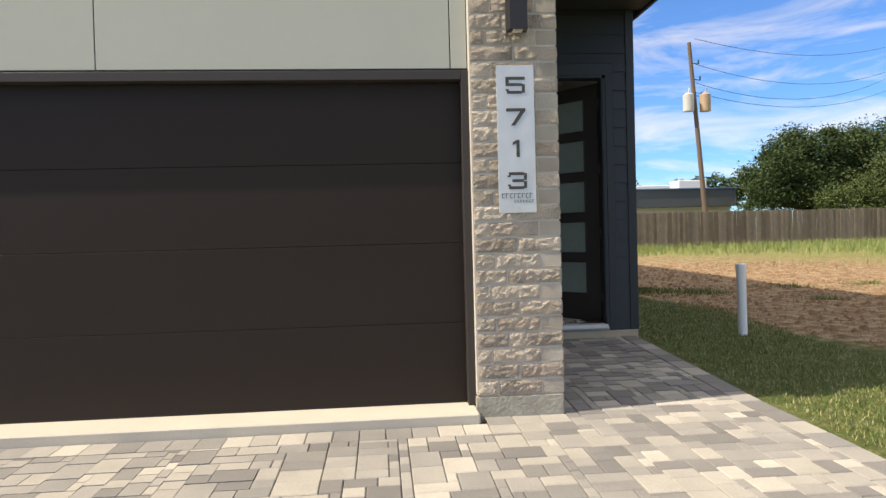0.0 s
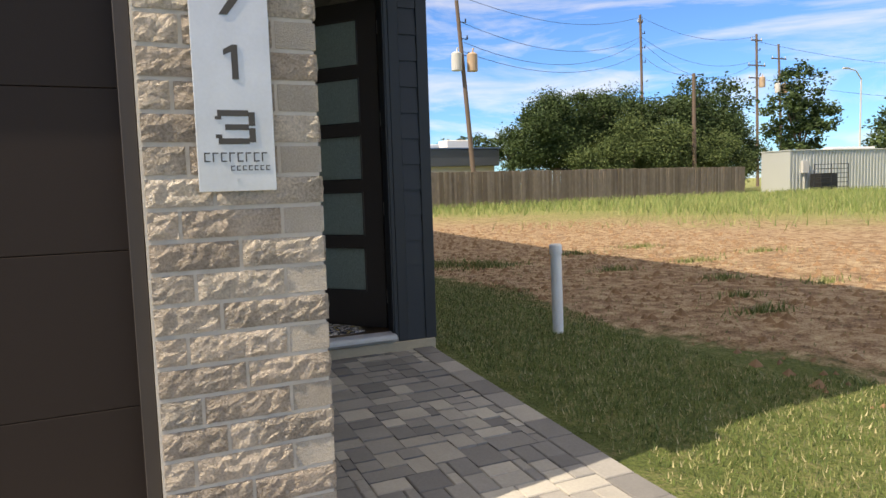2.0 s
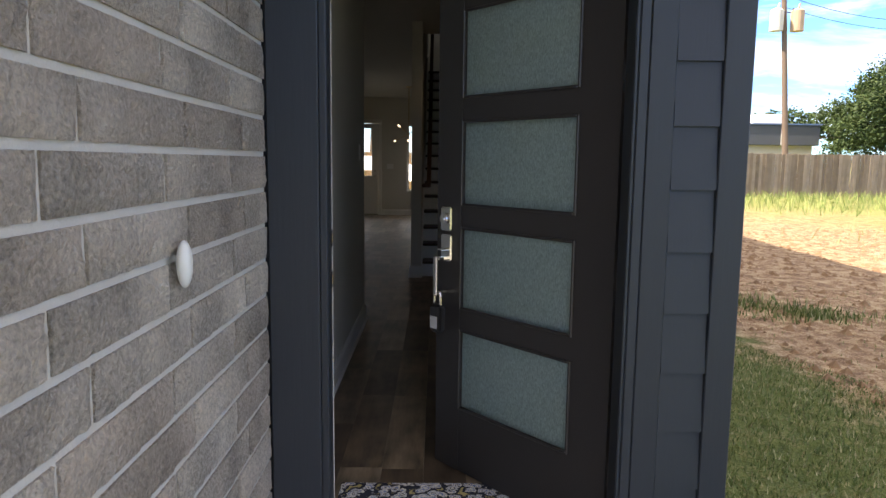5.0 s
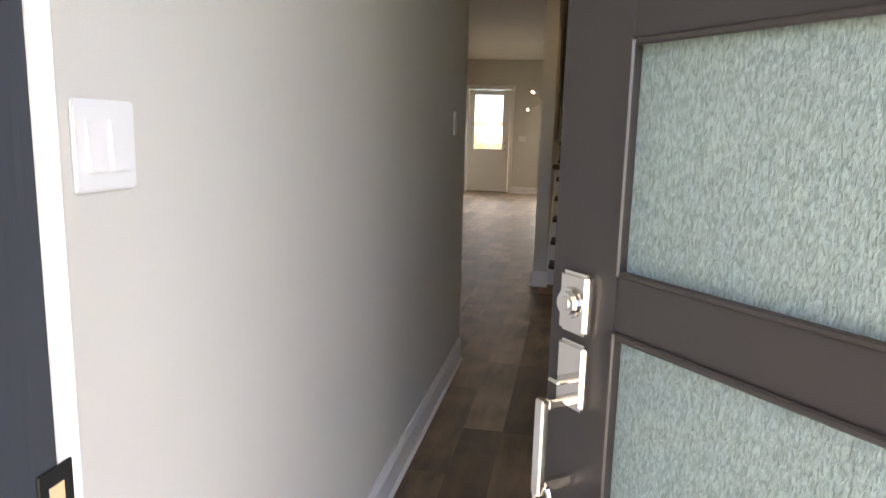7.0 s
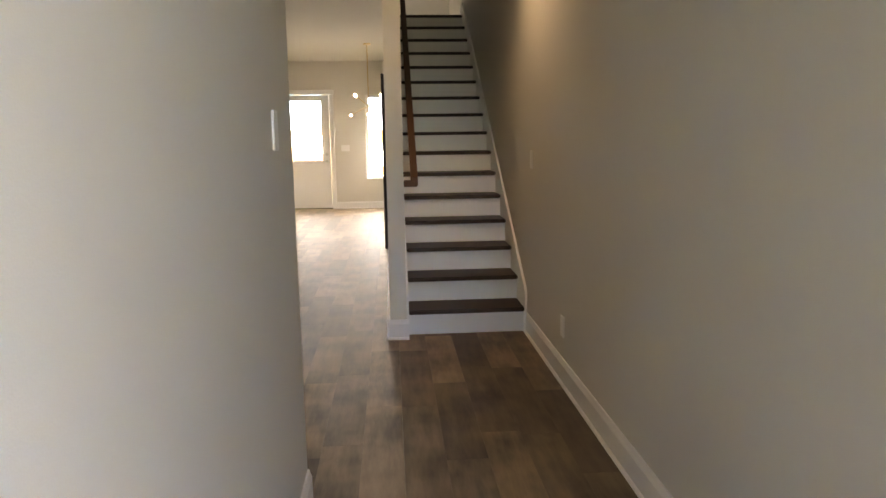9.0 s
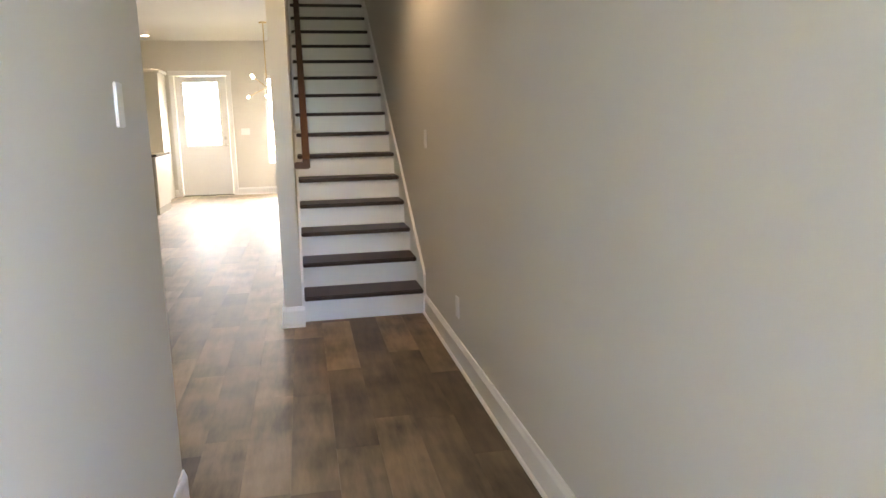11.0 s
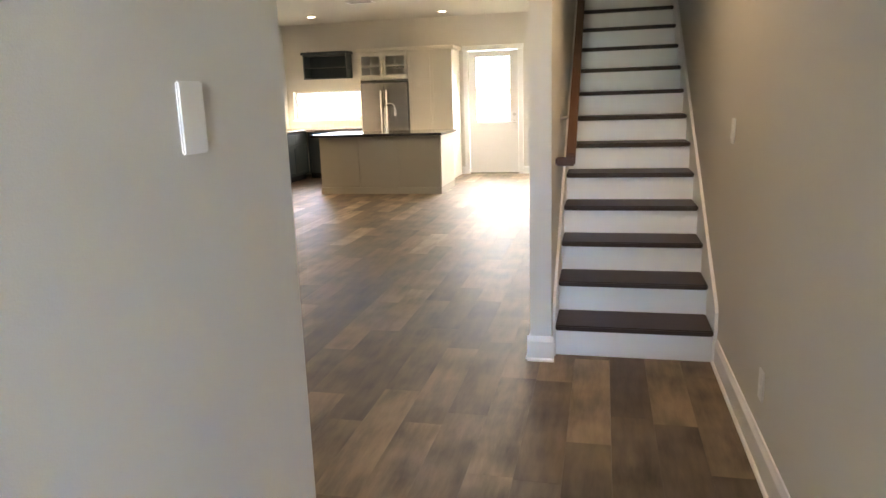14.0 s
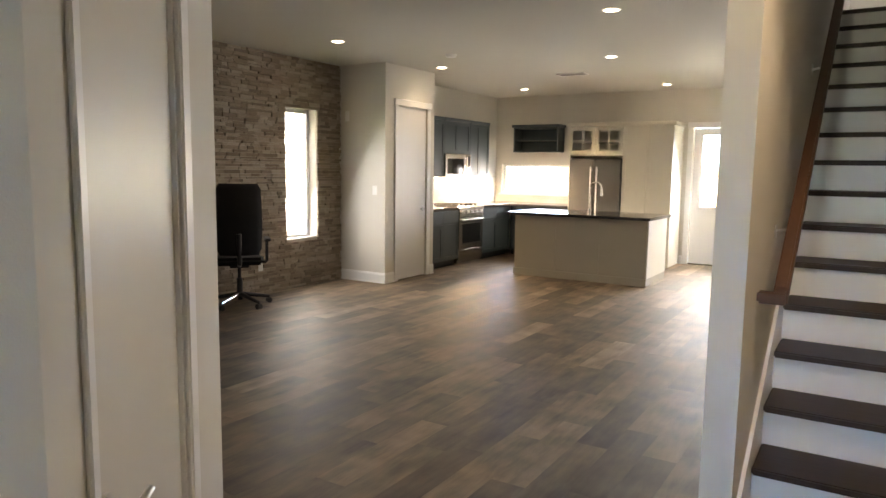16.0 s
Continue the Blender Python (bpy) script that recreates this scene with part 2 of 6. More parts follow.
# slanting wall with a door, from the hall's end to the great room
SLANT = Matrix(((-0.661, -0.751, 0, -0.385), (0.751, -0.661, 0, 6.18), (0, 0, 1, 0), (0, 0, 0, 1)))
SD0, SD1, SDT, SEND = -0.07, 0.612, 2.41, 1.20


def slanted(bm):
    """Along the slanting wall: x runs from the hall's end, y goes into the wall."""
    bm.transform(SLANT)
    return bm


struct("wall_slant", slanted(boxes((-0.358, SD0 - 0.022, 0, 0.115, -0.01, CEIL), (SD1 + 0.022, SEND, 0, 0.115, -0.01, CEIL), (SD0 - 0.022, SD1 + 0.022, 0, 0.115, SDT + 0.022, CEIL))), M_WALL, "painted wall slanting from the hall to the great room", "wall")
struct("wall_front_room", boxes((GX0, -1.1755, 6.97, 7.078, -0.01, CEIL)), M_WALL, "pale painted wall of the great room", "wall")
struct("wall_stair_left", boxes((0.235, 0.345, 8.005, GY1, -0.01, CEIL), (0.235, 0.345, 8.005, GY1, CEIL + 0.1, 3.7)), M_WALL, "painted wall along the stairs", "wall")
struct("wall_stair_left_upper", boxes((0.235, 0.345, 8.75, GY1, 3.7, TOP)), M_WALL, "painted upper stair wall", "wall")
# ceiling of the great room and of the hall, with the stairwell left open
struct("ceiling", boxes((GX0, 0.345, YD1, GY1, CEIL, CEIL + 0.1), (0.345, HX1, YD1, 8.75, CEIL, CEIL + 0.1)), M_CEIL, "smooth painted ceiling", "ceiling")
struct("wall_stairwell_front", boxes((0.345, HX1, 8.65, 8.75, CEIL + 0.1, TOP)), M_WALL, "painted stairwell wall", "wall")
struct("ceiling_stairwell", boxes((0.2, HX1 + 0.19, 8.65, GY1, TOP, TOP + 0.1)), M_CEIL, "stairwell ceiling", "ceiling")
struct("floor_upper_landing", boxes((0.345, HX1, ST0 + GO * 15 + 0.02, GY1, RISE * 16 - 0.25, RISE * 16 - 0.03)), M_WALL, "upper landing", "floor")
# end wall of the upper landing, without a window
ULY = 14.0
struct("wall_landing_end", boxes((0.345, HX1, ULY, ULY + 0.12, 2.7, TOP)), M_WALL, "painted landing end wall", "wall")
# back wall with the openings of the door, the tall window and the kitchen window
BD0, BD1, BDT = -1.79, -0.885, 2.19
RW0, RW1, RWB, RWT = -0.2, 0.16, 0.57, 2.18
KW0, KW1, KWB, KWT = -5.2, -3.78, 1.06, 1.58
yb = (GY1, GY1 + 0.16)
struct("wall_back", boxes((GX0, KW0, *yb, 0, CEIL), (KW0, KW1, *yb, 0, KWB), (KW0, KW1, *yb, KWT, CEIL), (KW1, BD0, *yb, 0, CEIL), (BD0, BD1, *yb, BDT, CEIL),
                          (BD1, RW0, *yb, 0, CEIL), (RW0, RW1, *yb, 0, RWB), (RW0, RW1, *yb, RWT, CEIL), (RW1, HX1, *yb, 0, TOP), (GX0, RW1, *yb, CEIL, TOP)), M_WALL, "pale painted back wall", "wall")
# left wall with the tall window
LW0, LW1, LWB, LWT = 11.6, 12.16, 0.59, 2.2
xl = (GX0 - 0.2, GX0 - 0.03)
struct("wall_left", boxes((*xl, 6.3, LW0, 0, TOP), (*xl, LW1, GY1 + 0.16, 0, TOP), (*xl, LW0, LW1, 0, LWB), (*xl, LW0, LW1, LWT, TOP), (GX0 - 0.03, GX0, 13.69, GY1, 0, CEIL)), M_WALL, "pale painted side wall", "wall")
# pantry closet
PX, PY0, PY1, PD0, PD1, PDT = -4.585, 12.6, 13.74, 12.88, 13.55, 2.29
struct("wall_pantry", boxes((GX0, PX, PY0, PY0 + 0.11, 0, CEIL), (PX - 0.11, PX, PY0 + 0.11, PD0, 0, CEIL), (PX - 0.11, PX, PD1, PY1, 0, CEIL), (PX - 0.11, PX, PD0, PD1, PDT, CEIL),
                            (GX0, PX - 0.11, PY1 - 0.1, PY1, 0, CEIL)), M_WALL, "painted closet walls", "wall")
struct("wall_closet_inside", boxes((GX0, GX0 + 0.01, PY0 + 0.11, PY1 - 0.1, 0, CEIL)), M_WALL)
# garage behind its door, and the walls that close the house
struct("wall_garage", boxes((-5.7, HX0 - 0.122, 5.85, 5.945, -0.3, CEIL), (-5.75, -5.6, 0.32, 6.1, -0.3, TOP), (-0.3, HX0 - 0.122, 2.5, 5.85, -0.3, CEIL)), M_WALL, "garage walls", "wall")
struct("roof", boxes((-5.9, 1.62, 0.0, 17.4, TOP + 0.1, TOP + 0.3)), M_DARK, "flat dark roof", "roof")
struct("wall_upper_front", boxes((0.0, 1.41, 2.38, 2.5, 3.16, TOP + 0.1)), M_DARK, "dark upper facade", "wall")
struct("wall_side_outer", boxes((HX1 + 0.194, 1.41, YD1, 12.5, -0.3, TOP + 0.1), (HX1 + 0.194, 1.41, 13.6, 17.2, -0.3, TOP + 0.1), (HX1 + 0.194, 1.41, 12.5, 13.6, -0.3, 4.2), (HX1 + 0.194, 1.41, 12.5, 13.2, 4.2, 4.7), (HX1 + 0.194, 1.41, 12.5, 13.6, 4.7, TOP + 0.1)), M_DARK, "dark side wall of the house", "wall")


# ---- trim ----
def baseboards():
    h, d = 0.135, 0.016

    def run(x0, y0, x1, y1, nx, ny):
        """A moulded board along a wall, its face towards (nx, ny)."""
        v = Vector((x1 - x0, y1 - y0, 0))
        bm = prism([(0, 0), (d + 0.011, 0), (d + 0.010, 0.008), (d + 0.006, 0.014), (d, 0.017), (d, h - 0.028), (d * 0.6, h - 0.012), (d * 0.4, h), (0, h)], 0, v.length, "xz")
        m = Matrix(((nx, v.x / v.length, 0, x0), (ny, v.y / v.length, 0, y0), (0, 0, 1, 0), (0, 0, 0, 1)))
        bm.transform(m)
        bmesh.ops.recalc_face_normals(bm, faces=list(bm.faces))
        return bm
    runs = [(HX0, YD1 + 0.02, HX0, HEND, 1, 0), (HX1, YD1 + 0.02, HX1, ST0 - 0.02, -1, 0), (0.235, 8.005, 0.235, 11.9, -1, 0), (0.219, 8.005, 0.36, 8.005, 0, -1),
            (GX0 + 0.76, PY0, GX0 + 0.03, PY0, 0, -1), (PX, PY0, PX, PD0 - 0.09, 1, 0), (PX, PD1 + 0.09, PX, PY1, 1, 0), (-1.93, GY1, BD0 - 0.09, GY1, 0, -1),
            (BD1 + 0.09, GY1, 0.2, GY1, 0, -1), (-1.16, 7.0785, GX0, 7.0785, 0, 1)]
    for r in runs:
        struct("baseboard", run(*r), M_TRIM, "white moulded baseboard", "baseboard")


baseboards()


def casing(name, o, along, out, w, h, width=0.085, t=0.018):
    """A door casing of two legs and a head, from the opening's lower corner o, along a wall with outward normal out."""
    a, n = Vector(along), Vector(out)
    m = Matrix(((a.x, n.x, 0, o[0]), (a.y, n.y, 0, o[1]), (0, 0, 1, o[2]), (0, 0, 0, 1)))
    obs = []
    for b in ((-width, 0, 0, t, 0, h), (w, w + width, 0, t, 0, h), (-width - 0.01, w + width + 0.01, 0, t + 0.004, h + 0.001, h + width)):
        bm = boxes(b, bev=0.005)
        bm.transform(m)
        bmesh.ops.recalc_face_normals(bm, faces=list(bm.faces))
        obs.append(struct("trim", bm, M_TRIM, "white door casing", "trim"))
    return obs


casing("pantry", (PX, PD0, 0), (0, 1, 0), (1, 0, 0), PD1 - PD0, PDT)
casing("back", (BD1, GY1, 0), (-1, 0, 0), (0, -1, 0), BD1 - BD0, BDT)

M_STEEL = mat("brushed_steel", (0.62, 0.61, 0.59), 0.3, 1.0, var=0.05, scale=8)
M_CHROME = mat("polished_nickel", (0.75, 0.74, 0.72), 0.12, 1.0, var=0.02)


# closed door in the slanting wall
for b in ((SD0 - 0.021, SD0 - 0.001, 0, 0.113, 0, SDT + 0.001), (SD1 + 0.001, SD1 + 0.021, 0, 0.113, 0, SDT + 0.001), (SD0 - 0.021, SD1 + 0.021, 0, 0.113, SDT + 0.002, SDT + 0.021)):
    struct("door_jamb", slanted(boxes(b, bev=0.002)), M_TRIM, "glossy white door jamb", "door jamb")
for b in ((SD0 - 0.045, SD0 - 0.006, -0.012, -0.001, 0, SDT + 0.006), (SD1 + 0.006, SD1 + 0.1, -0.018, -0.001, 0, SDT + 0.006), (SD0 - 0.045, SD1 + 0.11, -0.022, -0.001, SDT + 0.007, SDT + 0.1)):
    struct("trim", slanted(boxes(b, bev=0.006, seg=3)), M_TRIM, "glossy white door casing with rounded edge", "trim")
M_SATIN = mat("satin_door_paint", (0.64, 0.62, 0.57), 0.4, var=0.02, scale=3)
slant_door = struct("door_4", slanted(boxes((SD0 + 0.003, SD1 - 0.004, 0.012, 0.05, 0.012, SDT - 0.003), bev=0.002)), M_SATIN, "closed glossy white door in the slanting wall", "door")
part("door_handle", slanted(bars(((-0.015, 0.012, 0.9), (-0.015, 0.0, 0.9), 0.03), ((-0.015, 0.0, 0.9), (-0.015, -0.05, 0.9), 0.009), ((-0.023, -0.05, 0.9), (0.06, -0.05, 0.9), 0.009))), M_STEEL, slant_door, "satin nickel lever handle")
struct("baseboard", slanted(boxes((SD1 + 0.102, SEND, -0.016, -0.001, 0, 0.135), bev=0.004)), M_TRIM, "white moulded baseboard", "baseboard")


# ---- stairs ----
def stairs():
    st = thing("staircase", (0, 0, 0), "straight staircase with dark wood treads and white risers", "staircase")
    x0, x1 = 0.362, HX1 - 0.02
    for k in range(16):
        y = ST0 + GO * k
        part("riser", boxes((x0, x1, y, y + 0.016, RISE * k, RISE * (k + 1) - 0.03)), M_TRIM, st)
        if k < 15:
            part("tread", boxes((x0, x1, y - 0.028, y + GO + 0.014, RISE * (k + 1) - 0.03, RISE * (k + 1)), bev=0.006, seg=2), M_TREAD, st)
    yl = ST0 + GO * 15
    part("landing_nosing", boxes((x0, x1, yl - 0.028, yl + 0.3, RISE * 16 - 0.03, RISE * 16), bev=0.006, seg=2), M_TREAD, st)
    L = GO * 15
    for a, b in ((x0 - 0.015, x0), (x1, x1 + 0.017)):
        pts = [(ST0 - 0.03, 0), (ST0 + 0.25, 0), (ST0 + L + 0.3, RISE * 15 - 0.1), (ST0 + L + 0.3, RISE * 16 + 0.14), (ST0 + L, RISE * 16 + 0.14), (ST0 + 0.0, RISE + 0.14), (ST0 - 0.03, RISE + 0.1)]
        part("skirt_board", prism(pts, a, b, "yz"), M_TRIM, st, "white sloping skirt board")
    carcass = prism([(ST0 + 0.02, 0)] + [p for k in range(16) for p in ((ST0 + 0.02 + GO * k, RISE * (k + 1) - 0.034), (ST0 + 0.02 + GO * (k + 1), RISE * (k + 1) - 0.034))] + [(ST0 + GO * 16, 0)], x0 + 0.002, x1 - 0.002, "yz")
    part("carriage", carcass, M_TRIM, st)
    return st


stairs()


def handrail():
    r = thing("handrail", (0.345, 8.3, 0.95), "dark brown wooden handrail on the stair wall", "handrail")
    s = RISE / GO
    M_RAIL = mat("brown_rail_wood", (0.085, 0.040, 0.022), 0.55, var=0.25, scale=6, fine=0.15, stretch=(1, 0.1, 1), spec=0.3)
    y1 = 3.7
    sub = prism([(0.0, 0.05), (y1, 0.05 + y1 * s), (y1, 0.115 + y1 * s), (0.0, 0.115)], 0.055, 0.105, "yz")
    bevel(sub, 0.008, 2)
    part("rail", sub, M_RAIL, r)
    part("rail_return", boxes((0.0, 0.105, -0.012, 0.034, 0.052, 0.098), bev=0.008, seg=2), M_RAIL, r)
    for y in (0.45, 1.7, 2.95):
        z = 0.05 + y * s
        part("bracket", bars(((0, y, z - 0.06), (0.05, y, z - 0.05), 0.008), ((0.05, y, z - 0.05), (0.08, y, z), 0.008), ((0, y, z - 0.06), (0.006, y, z - 0.06), 0.028)), M_STEEL, r, "nickel rail bracket")


handrail()


# ---- openings: doors and windows ----
def glass_mat(name, rough=0.0, tint=(1, 1, 1)):
    m = bpy.data.materials.new(name)
    m.use_nodes = True
    b = m.node_tree.nodes["Principled BSDF"]
    b.inputs["Transmission Weight"].default_value, b.inputs["Roughness"].default_value = 1.0, rough
    b.inputs["Base Color"].default_value, b.inputs["IOR"].default_value = (*tint, 1), 1.45
    return m


M_GLASS = glass_mat("clear_glass", 0.0)
M_FROST = glass_mat("rain_glass", 0.35, (0.72, 0.86, 0.82))
fn, fl = M_FROST.node_tree.nodes, M_FROST.node_tree.links
ftc, fmp, fno, fbp = fn.new("ShaderNodeTexCoord"), fn.new("ShaderNodeMapping"), fn.new("ShaderNodeTexNoise"), fn.new("ShaderNodeBump")
fmp.inputs["Scale"].default_value, fmp.inputs["Rotation"].default_value = (1, 1, 0.36), (0, 0.2, 0)
fno.inputs["Scale"].default_value, fno.inputs["Detail"].default_value, fno.inputs["Distortion"].default_value = 250, 3, 0.7
fbp.inputs["Distance"].default_value = 0.003
fl.new(ftc.outputs["Object"], fmp.inputs["Vector"])
fl.new(fmp.outputs[0], fno.inputs["Vector"])
fl.new(fno.outputs["Fac"], fbp.inputs["Height"])
fl.new(fbp.outputs[0], fn["Principled BSDF"].inputs["Normal"])
# highlights and dark streaks of the glass relief, put into its colour
framp = fn.new("ShaderNodeValToRGB")
framp.color_ramp.elements[0].color, framp.color_ramp.elements[1].color = (0.20, 0.29, 0.28, 1), (0.46, 0.60, 0.58, 1)
framp.color_ramp.elements[0].position, framp.color_ramp.elements[1].position = 0.35, 0.65
fl.new(fno.outputs["Fac"], framp.inputs[0])
fl.new(framp.outputs[0], fn["Principled BSDF"].inputs["Base Color"])
fn["Principled BSDF"].inputs["Transmission Weight"].default_value = 0.55
M_DOOR = mat("charcoal_door_paint", (0.027, 0.024, 0.023), 0.4, var=0.05, scale=3, bump=0.0003, bscale=120)


def window(name, o, along, out, w, h, depth=0.05, bar=0.05, mullions=()):
    """A white framed window in an opening: four frame bars and a pane."""
    a, n = Vector(along), Vector(out)
    win = new(name)
    win.matrix_world = Matrix(((a.x, n.x, 0, o[0]), (a.y, n.y, 0, o[1]), (0, 0, 1, o[2]), (0, 0, 0, 1)))
    tagged(win, "white framed window", "window", kind="structure")
    for b in ((0, bar, 0, depth, 0, h), (w - bar, w, 0, depth, 0, h), (bar, w - bar, 0, depth, 0, bar), (bar, w - bar, 0, depth, h - bar, h)):
        part("window_frame", boxes(b, bev=0.004), M_TRIM, win)
    p = part("pane", boxes((bar, w - bar, depth * 0.4, depth * 0.6, bar, h - bar)), M_GLASS, win)
    p.visible_shadow = False
    part("window_sill", boxes((0.002, w - 0.002, depth, 0.17, 0.0, 0.012), bev=0.003), M_TRIM, win)
    return win


window("window_1", (GX0 - 0.19, LW0, LWB), (0, 1, 0), (1, 0, 0), LW1 - LW0, LWT - LWB)
window("window_2", (RW1, GY1 + 0.15, RWB), (-1, 0, 0), (0, -1, 0), RW1 - RW0, RWT - RWB)
window("window_3", (KW1, GY1 + 0.15, KWB), (-1, 0, 0), (0, -1, 0), KW1 - KW0, KWT - KWB, bar=0.035)
# unseen side window, added only to let light onto the stair landing
window("added_landing_window", (HX1 + 0.2, 13.6, 4.2), (0, -1, 0), (-1, 0, 0), 0.4, 0.5, bar=0.03)


def lever(parent, x, z, y, sgn=1):
    part("door_handle", bars(((x, y, z), (x, y - 0.012, z), 0.027), ((x, y - 0.012, z), (x, y - 0.05, z), 0.009), ((x, y - 0.045, z), (x + sgn * 0.11, y - 0.045, z), 0.009)), M_STEEL, parent, "satin nickel lever handle")


def back_door():
    d = new("door_2")
    d.matrix_world = pose(BD0, GY1 + 0.03, 0)
    tagged(d, "closed white back door with a glazed upper half", "door", kind="structure")
    w, h = BD1 - BD0, BDT
    g0, g1, gz0, gz1 = 0.135, 0.755, 0.93, 2.08
    for b in ((0.01, g0, 0, 0.045, 0.02, h - 0.01), (g1, w - 0.01, 0, 0.045, 0.02, h - 0.01), (g0, g1, 0, 0.045, 0.02, gz0), (g0, g1, 0, 0.045, gz1, h - 0.01)):
        part("door_panel", boxes(b), M_TRIM, d)
    for b in ((g0 - 0.03, g0 + 0.012, -0.012, 0, gz0 - 0.03, gz1 + 0.03), (g1 - 0.012, g1 + 0.03, -0.012, 0, gz0 - 0.03, gz1 + 0.03), (g0 + 0.012, g1 - 0.012, -0.012, 0, gz0 - 0.03, gz0 + 0.012), (g0 + 0.012, g1 - 0.012, -0.012, 0, gz1 - 0.012, gz1 + 0.03)):
        part("glazing_bead", boxes(b, bev=0.004), M_TRIM, d)
    p = part("pane", boxes((g0, g1, 0.018, 0.026, gz0, gz1)), M_GLASS, d)
    p.visible_shadow = False
    lever(d, w - 0.08, 0.93, 0, -1)
    part("deadbolt", bars(((w - 0.08, 0, 1.06), (w - 0.08, -0.02, 1.06), 0.03)), M_STEEL, d, "satin nickel deadbolt")
    part("threshold", boxes((0.0, w, -0.01, 0.1, 0.0, 0.018), bev=0.003), mat("dark_threshold", (0.06, 0.05, 0.04), 0.5), d, "dark metal threshold")


back_door()


def pantry_door():
    d = new("door_3")
    d.matrix_world = pose(PX - 0.045, PD0, 0, 0, 0, 90)
    tagged(d, "closed white single-panel closet door", "door", kind="structure")
    w, h = PD1 - PD0, PDT
    part("door_panel", boxes((0.004, w - 0.004, -0.035, 0, 0.012, h - 0.004), bev=0.002), M_TRIM, d)
    lever(d, w - 0.07, 0.93, -0.035, -1)
    for z in (0.25, 1.2, 2.1):
        part("hinge", bars(((0.004, -0.04, z), (0.004, -0.04, z + 0.09), 0.008)), M_STEEL, d, "small steel hinge")


pantry_door()


def front_door():
    f = new("door_1")
    f.matrix_world = pose(0, 0, 0)
    tagged(f, "charcoal front door with five rain-glass panes, standing half open", "door", kind="structure")
    leaf = part("door_leaf", bmesh.new(), M_DOOR, f)
    W, H, T = 0.892, 2.44, 0.045
    g0, g1 = 0.165, 0.745
    zs = [(0.286 + 0.4215 * i, 0.618 + 0.4215 * i) for i in range(5)]
    bm = boxes((0, g0, 0, T, 0.012, H), (g1, W, 0, T, 0.012, H))
    cuts = [0.012] + [z for p in zs for z in p] + [H]
    for i in range(0, len(cuts), 2):
        box(bm, g0, g1, 0.003, T - 0.003, cuts[i], cuts[i + 1])
    bm.to_mesh(leaf.data)
    bm.free()
    leaf.matrix_world = pose(1.118, 2.551, 0.0, 0, 0, 129.5)
    for z0, z1 in zs:
        pane = part("pane", boxes((g0 + 0.001, g1 - 0.001, 0.018, 0.027, z0 + 0.001, z1 - 0.001)), M_FROST, leaf, "frosted rain-textured glass pane")
        for y0, y1 in ((T - 0.0035, T + 0.006), (-0.006, 0.0035)):
            part("glazing_bead", boxes((g0 - 0.003, g0 + 0.008, y0, y1, z0 - 0.003, z1 + 0.003), (g1 - 0.008, g1 + 0.003, y0, y1, z0 - 0.003, z1 + 0.003),
                                       (g0 + 0.009, g1 - 0.009, y0, y1, z0 - 0.003, z0 + 0.008), (g0 + 0.009, g1 - 0.009, y0, y1, z1 - 0.008, z1 + 0.003), bev=0.003), M_DOOR, leaf)
    x = W - 0.068
    part("deadbolt", boxes((x - 0.033, x + 0.033, T, T + 0.016, 1.02, 1.118), bev=0.006, seg=2), M_CHROME, leaf, "square nickel deadbolt plate")
    part("key_cylinder", bars(((x, T + 0.014, 1.07), (x, T + 0.024, 1.07), 0.026, 0.024), ((x, T + 0.024, 1.07), (x, T + 0.03, 1.07), 0.019), ((x, T + 0.03, 1.07), (x, T + 0.032, 1.07), 0.011)), M_CHROME, leaf)
    part("handle_plate", boxes((x - 0.033, x + 0.033, T, T + 0.014, 0.895, 1.005), bev=0.006, seg=2), M_CHROME, leaf, "square nickel handle plate")
    part("door_handle", boxes((x - 0.011, x + 0.011, T + 0.055, T + 0.07, 0.755, 0.918), (x - 0.009, x + 0.009, T + 0.012, T + 0.056, 0.9, 0.916), (x - 0.009, x + 0.009, T, T + 0.056, 0.759, 0.777), (x - 0.014, x + 0.014, T + 0.012, T + 0.045, 0.94, 0.948), bev=0.003), M_CHROME, leaf, "polished square pull handle")
    part("door_handle", bars(((x, 0, 0.95), (x, -0.05, 0.95), 0.01), ((x, -0.045, 0.95), (x - 0.1, -0.045, 0.95), 0.009)), M_CHROME, leaf)
    part("latch_plate", boxes((W, W + 0.002, 0.012, 0.034, 0.9, 1.0)), M_STEEL, leaf)
    for z in (0.2, 0.86, 1.52, 2.18):
        part("hinge", boxes((-0.008, 0.003, -0.004, 0.03, z, z + 0.1), bev=0.002), M_STEEL, leaf, "satin steel hinge")
    # frame
    o0, o1, t = 0.183, 1.082, 2.455
    for b in ((o0 - 0.03, o0, YD0 + 0.02, YD1 + 0.012, -0.03, t), (o1, o1 + 0.03, YD0 - 0.005, YD1 + 0.012, -0.03, t), (o0, o1, YD0 - 0.005, YD1 + 0.012, t, t + 0.03)):
        part("door_frame", boxes(b, bev=0.003), M_DARK, f)
    for b in ((o0 - 0.0145, o0 + 0.008, YD0 - 0.006, YD0 + 0.0195, 0.0, t - 0.001), (o1 - 0.012, o1, YD0 - 0.002, YD0 + 0.03, 0.0, t - 0.001)):
        part("door_stop", boxes(b, bev=0.003), M_DARK, f)
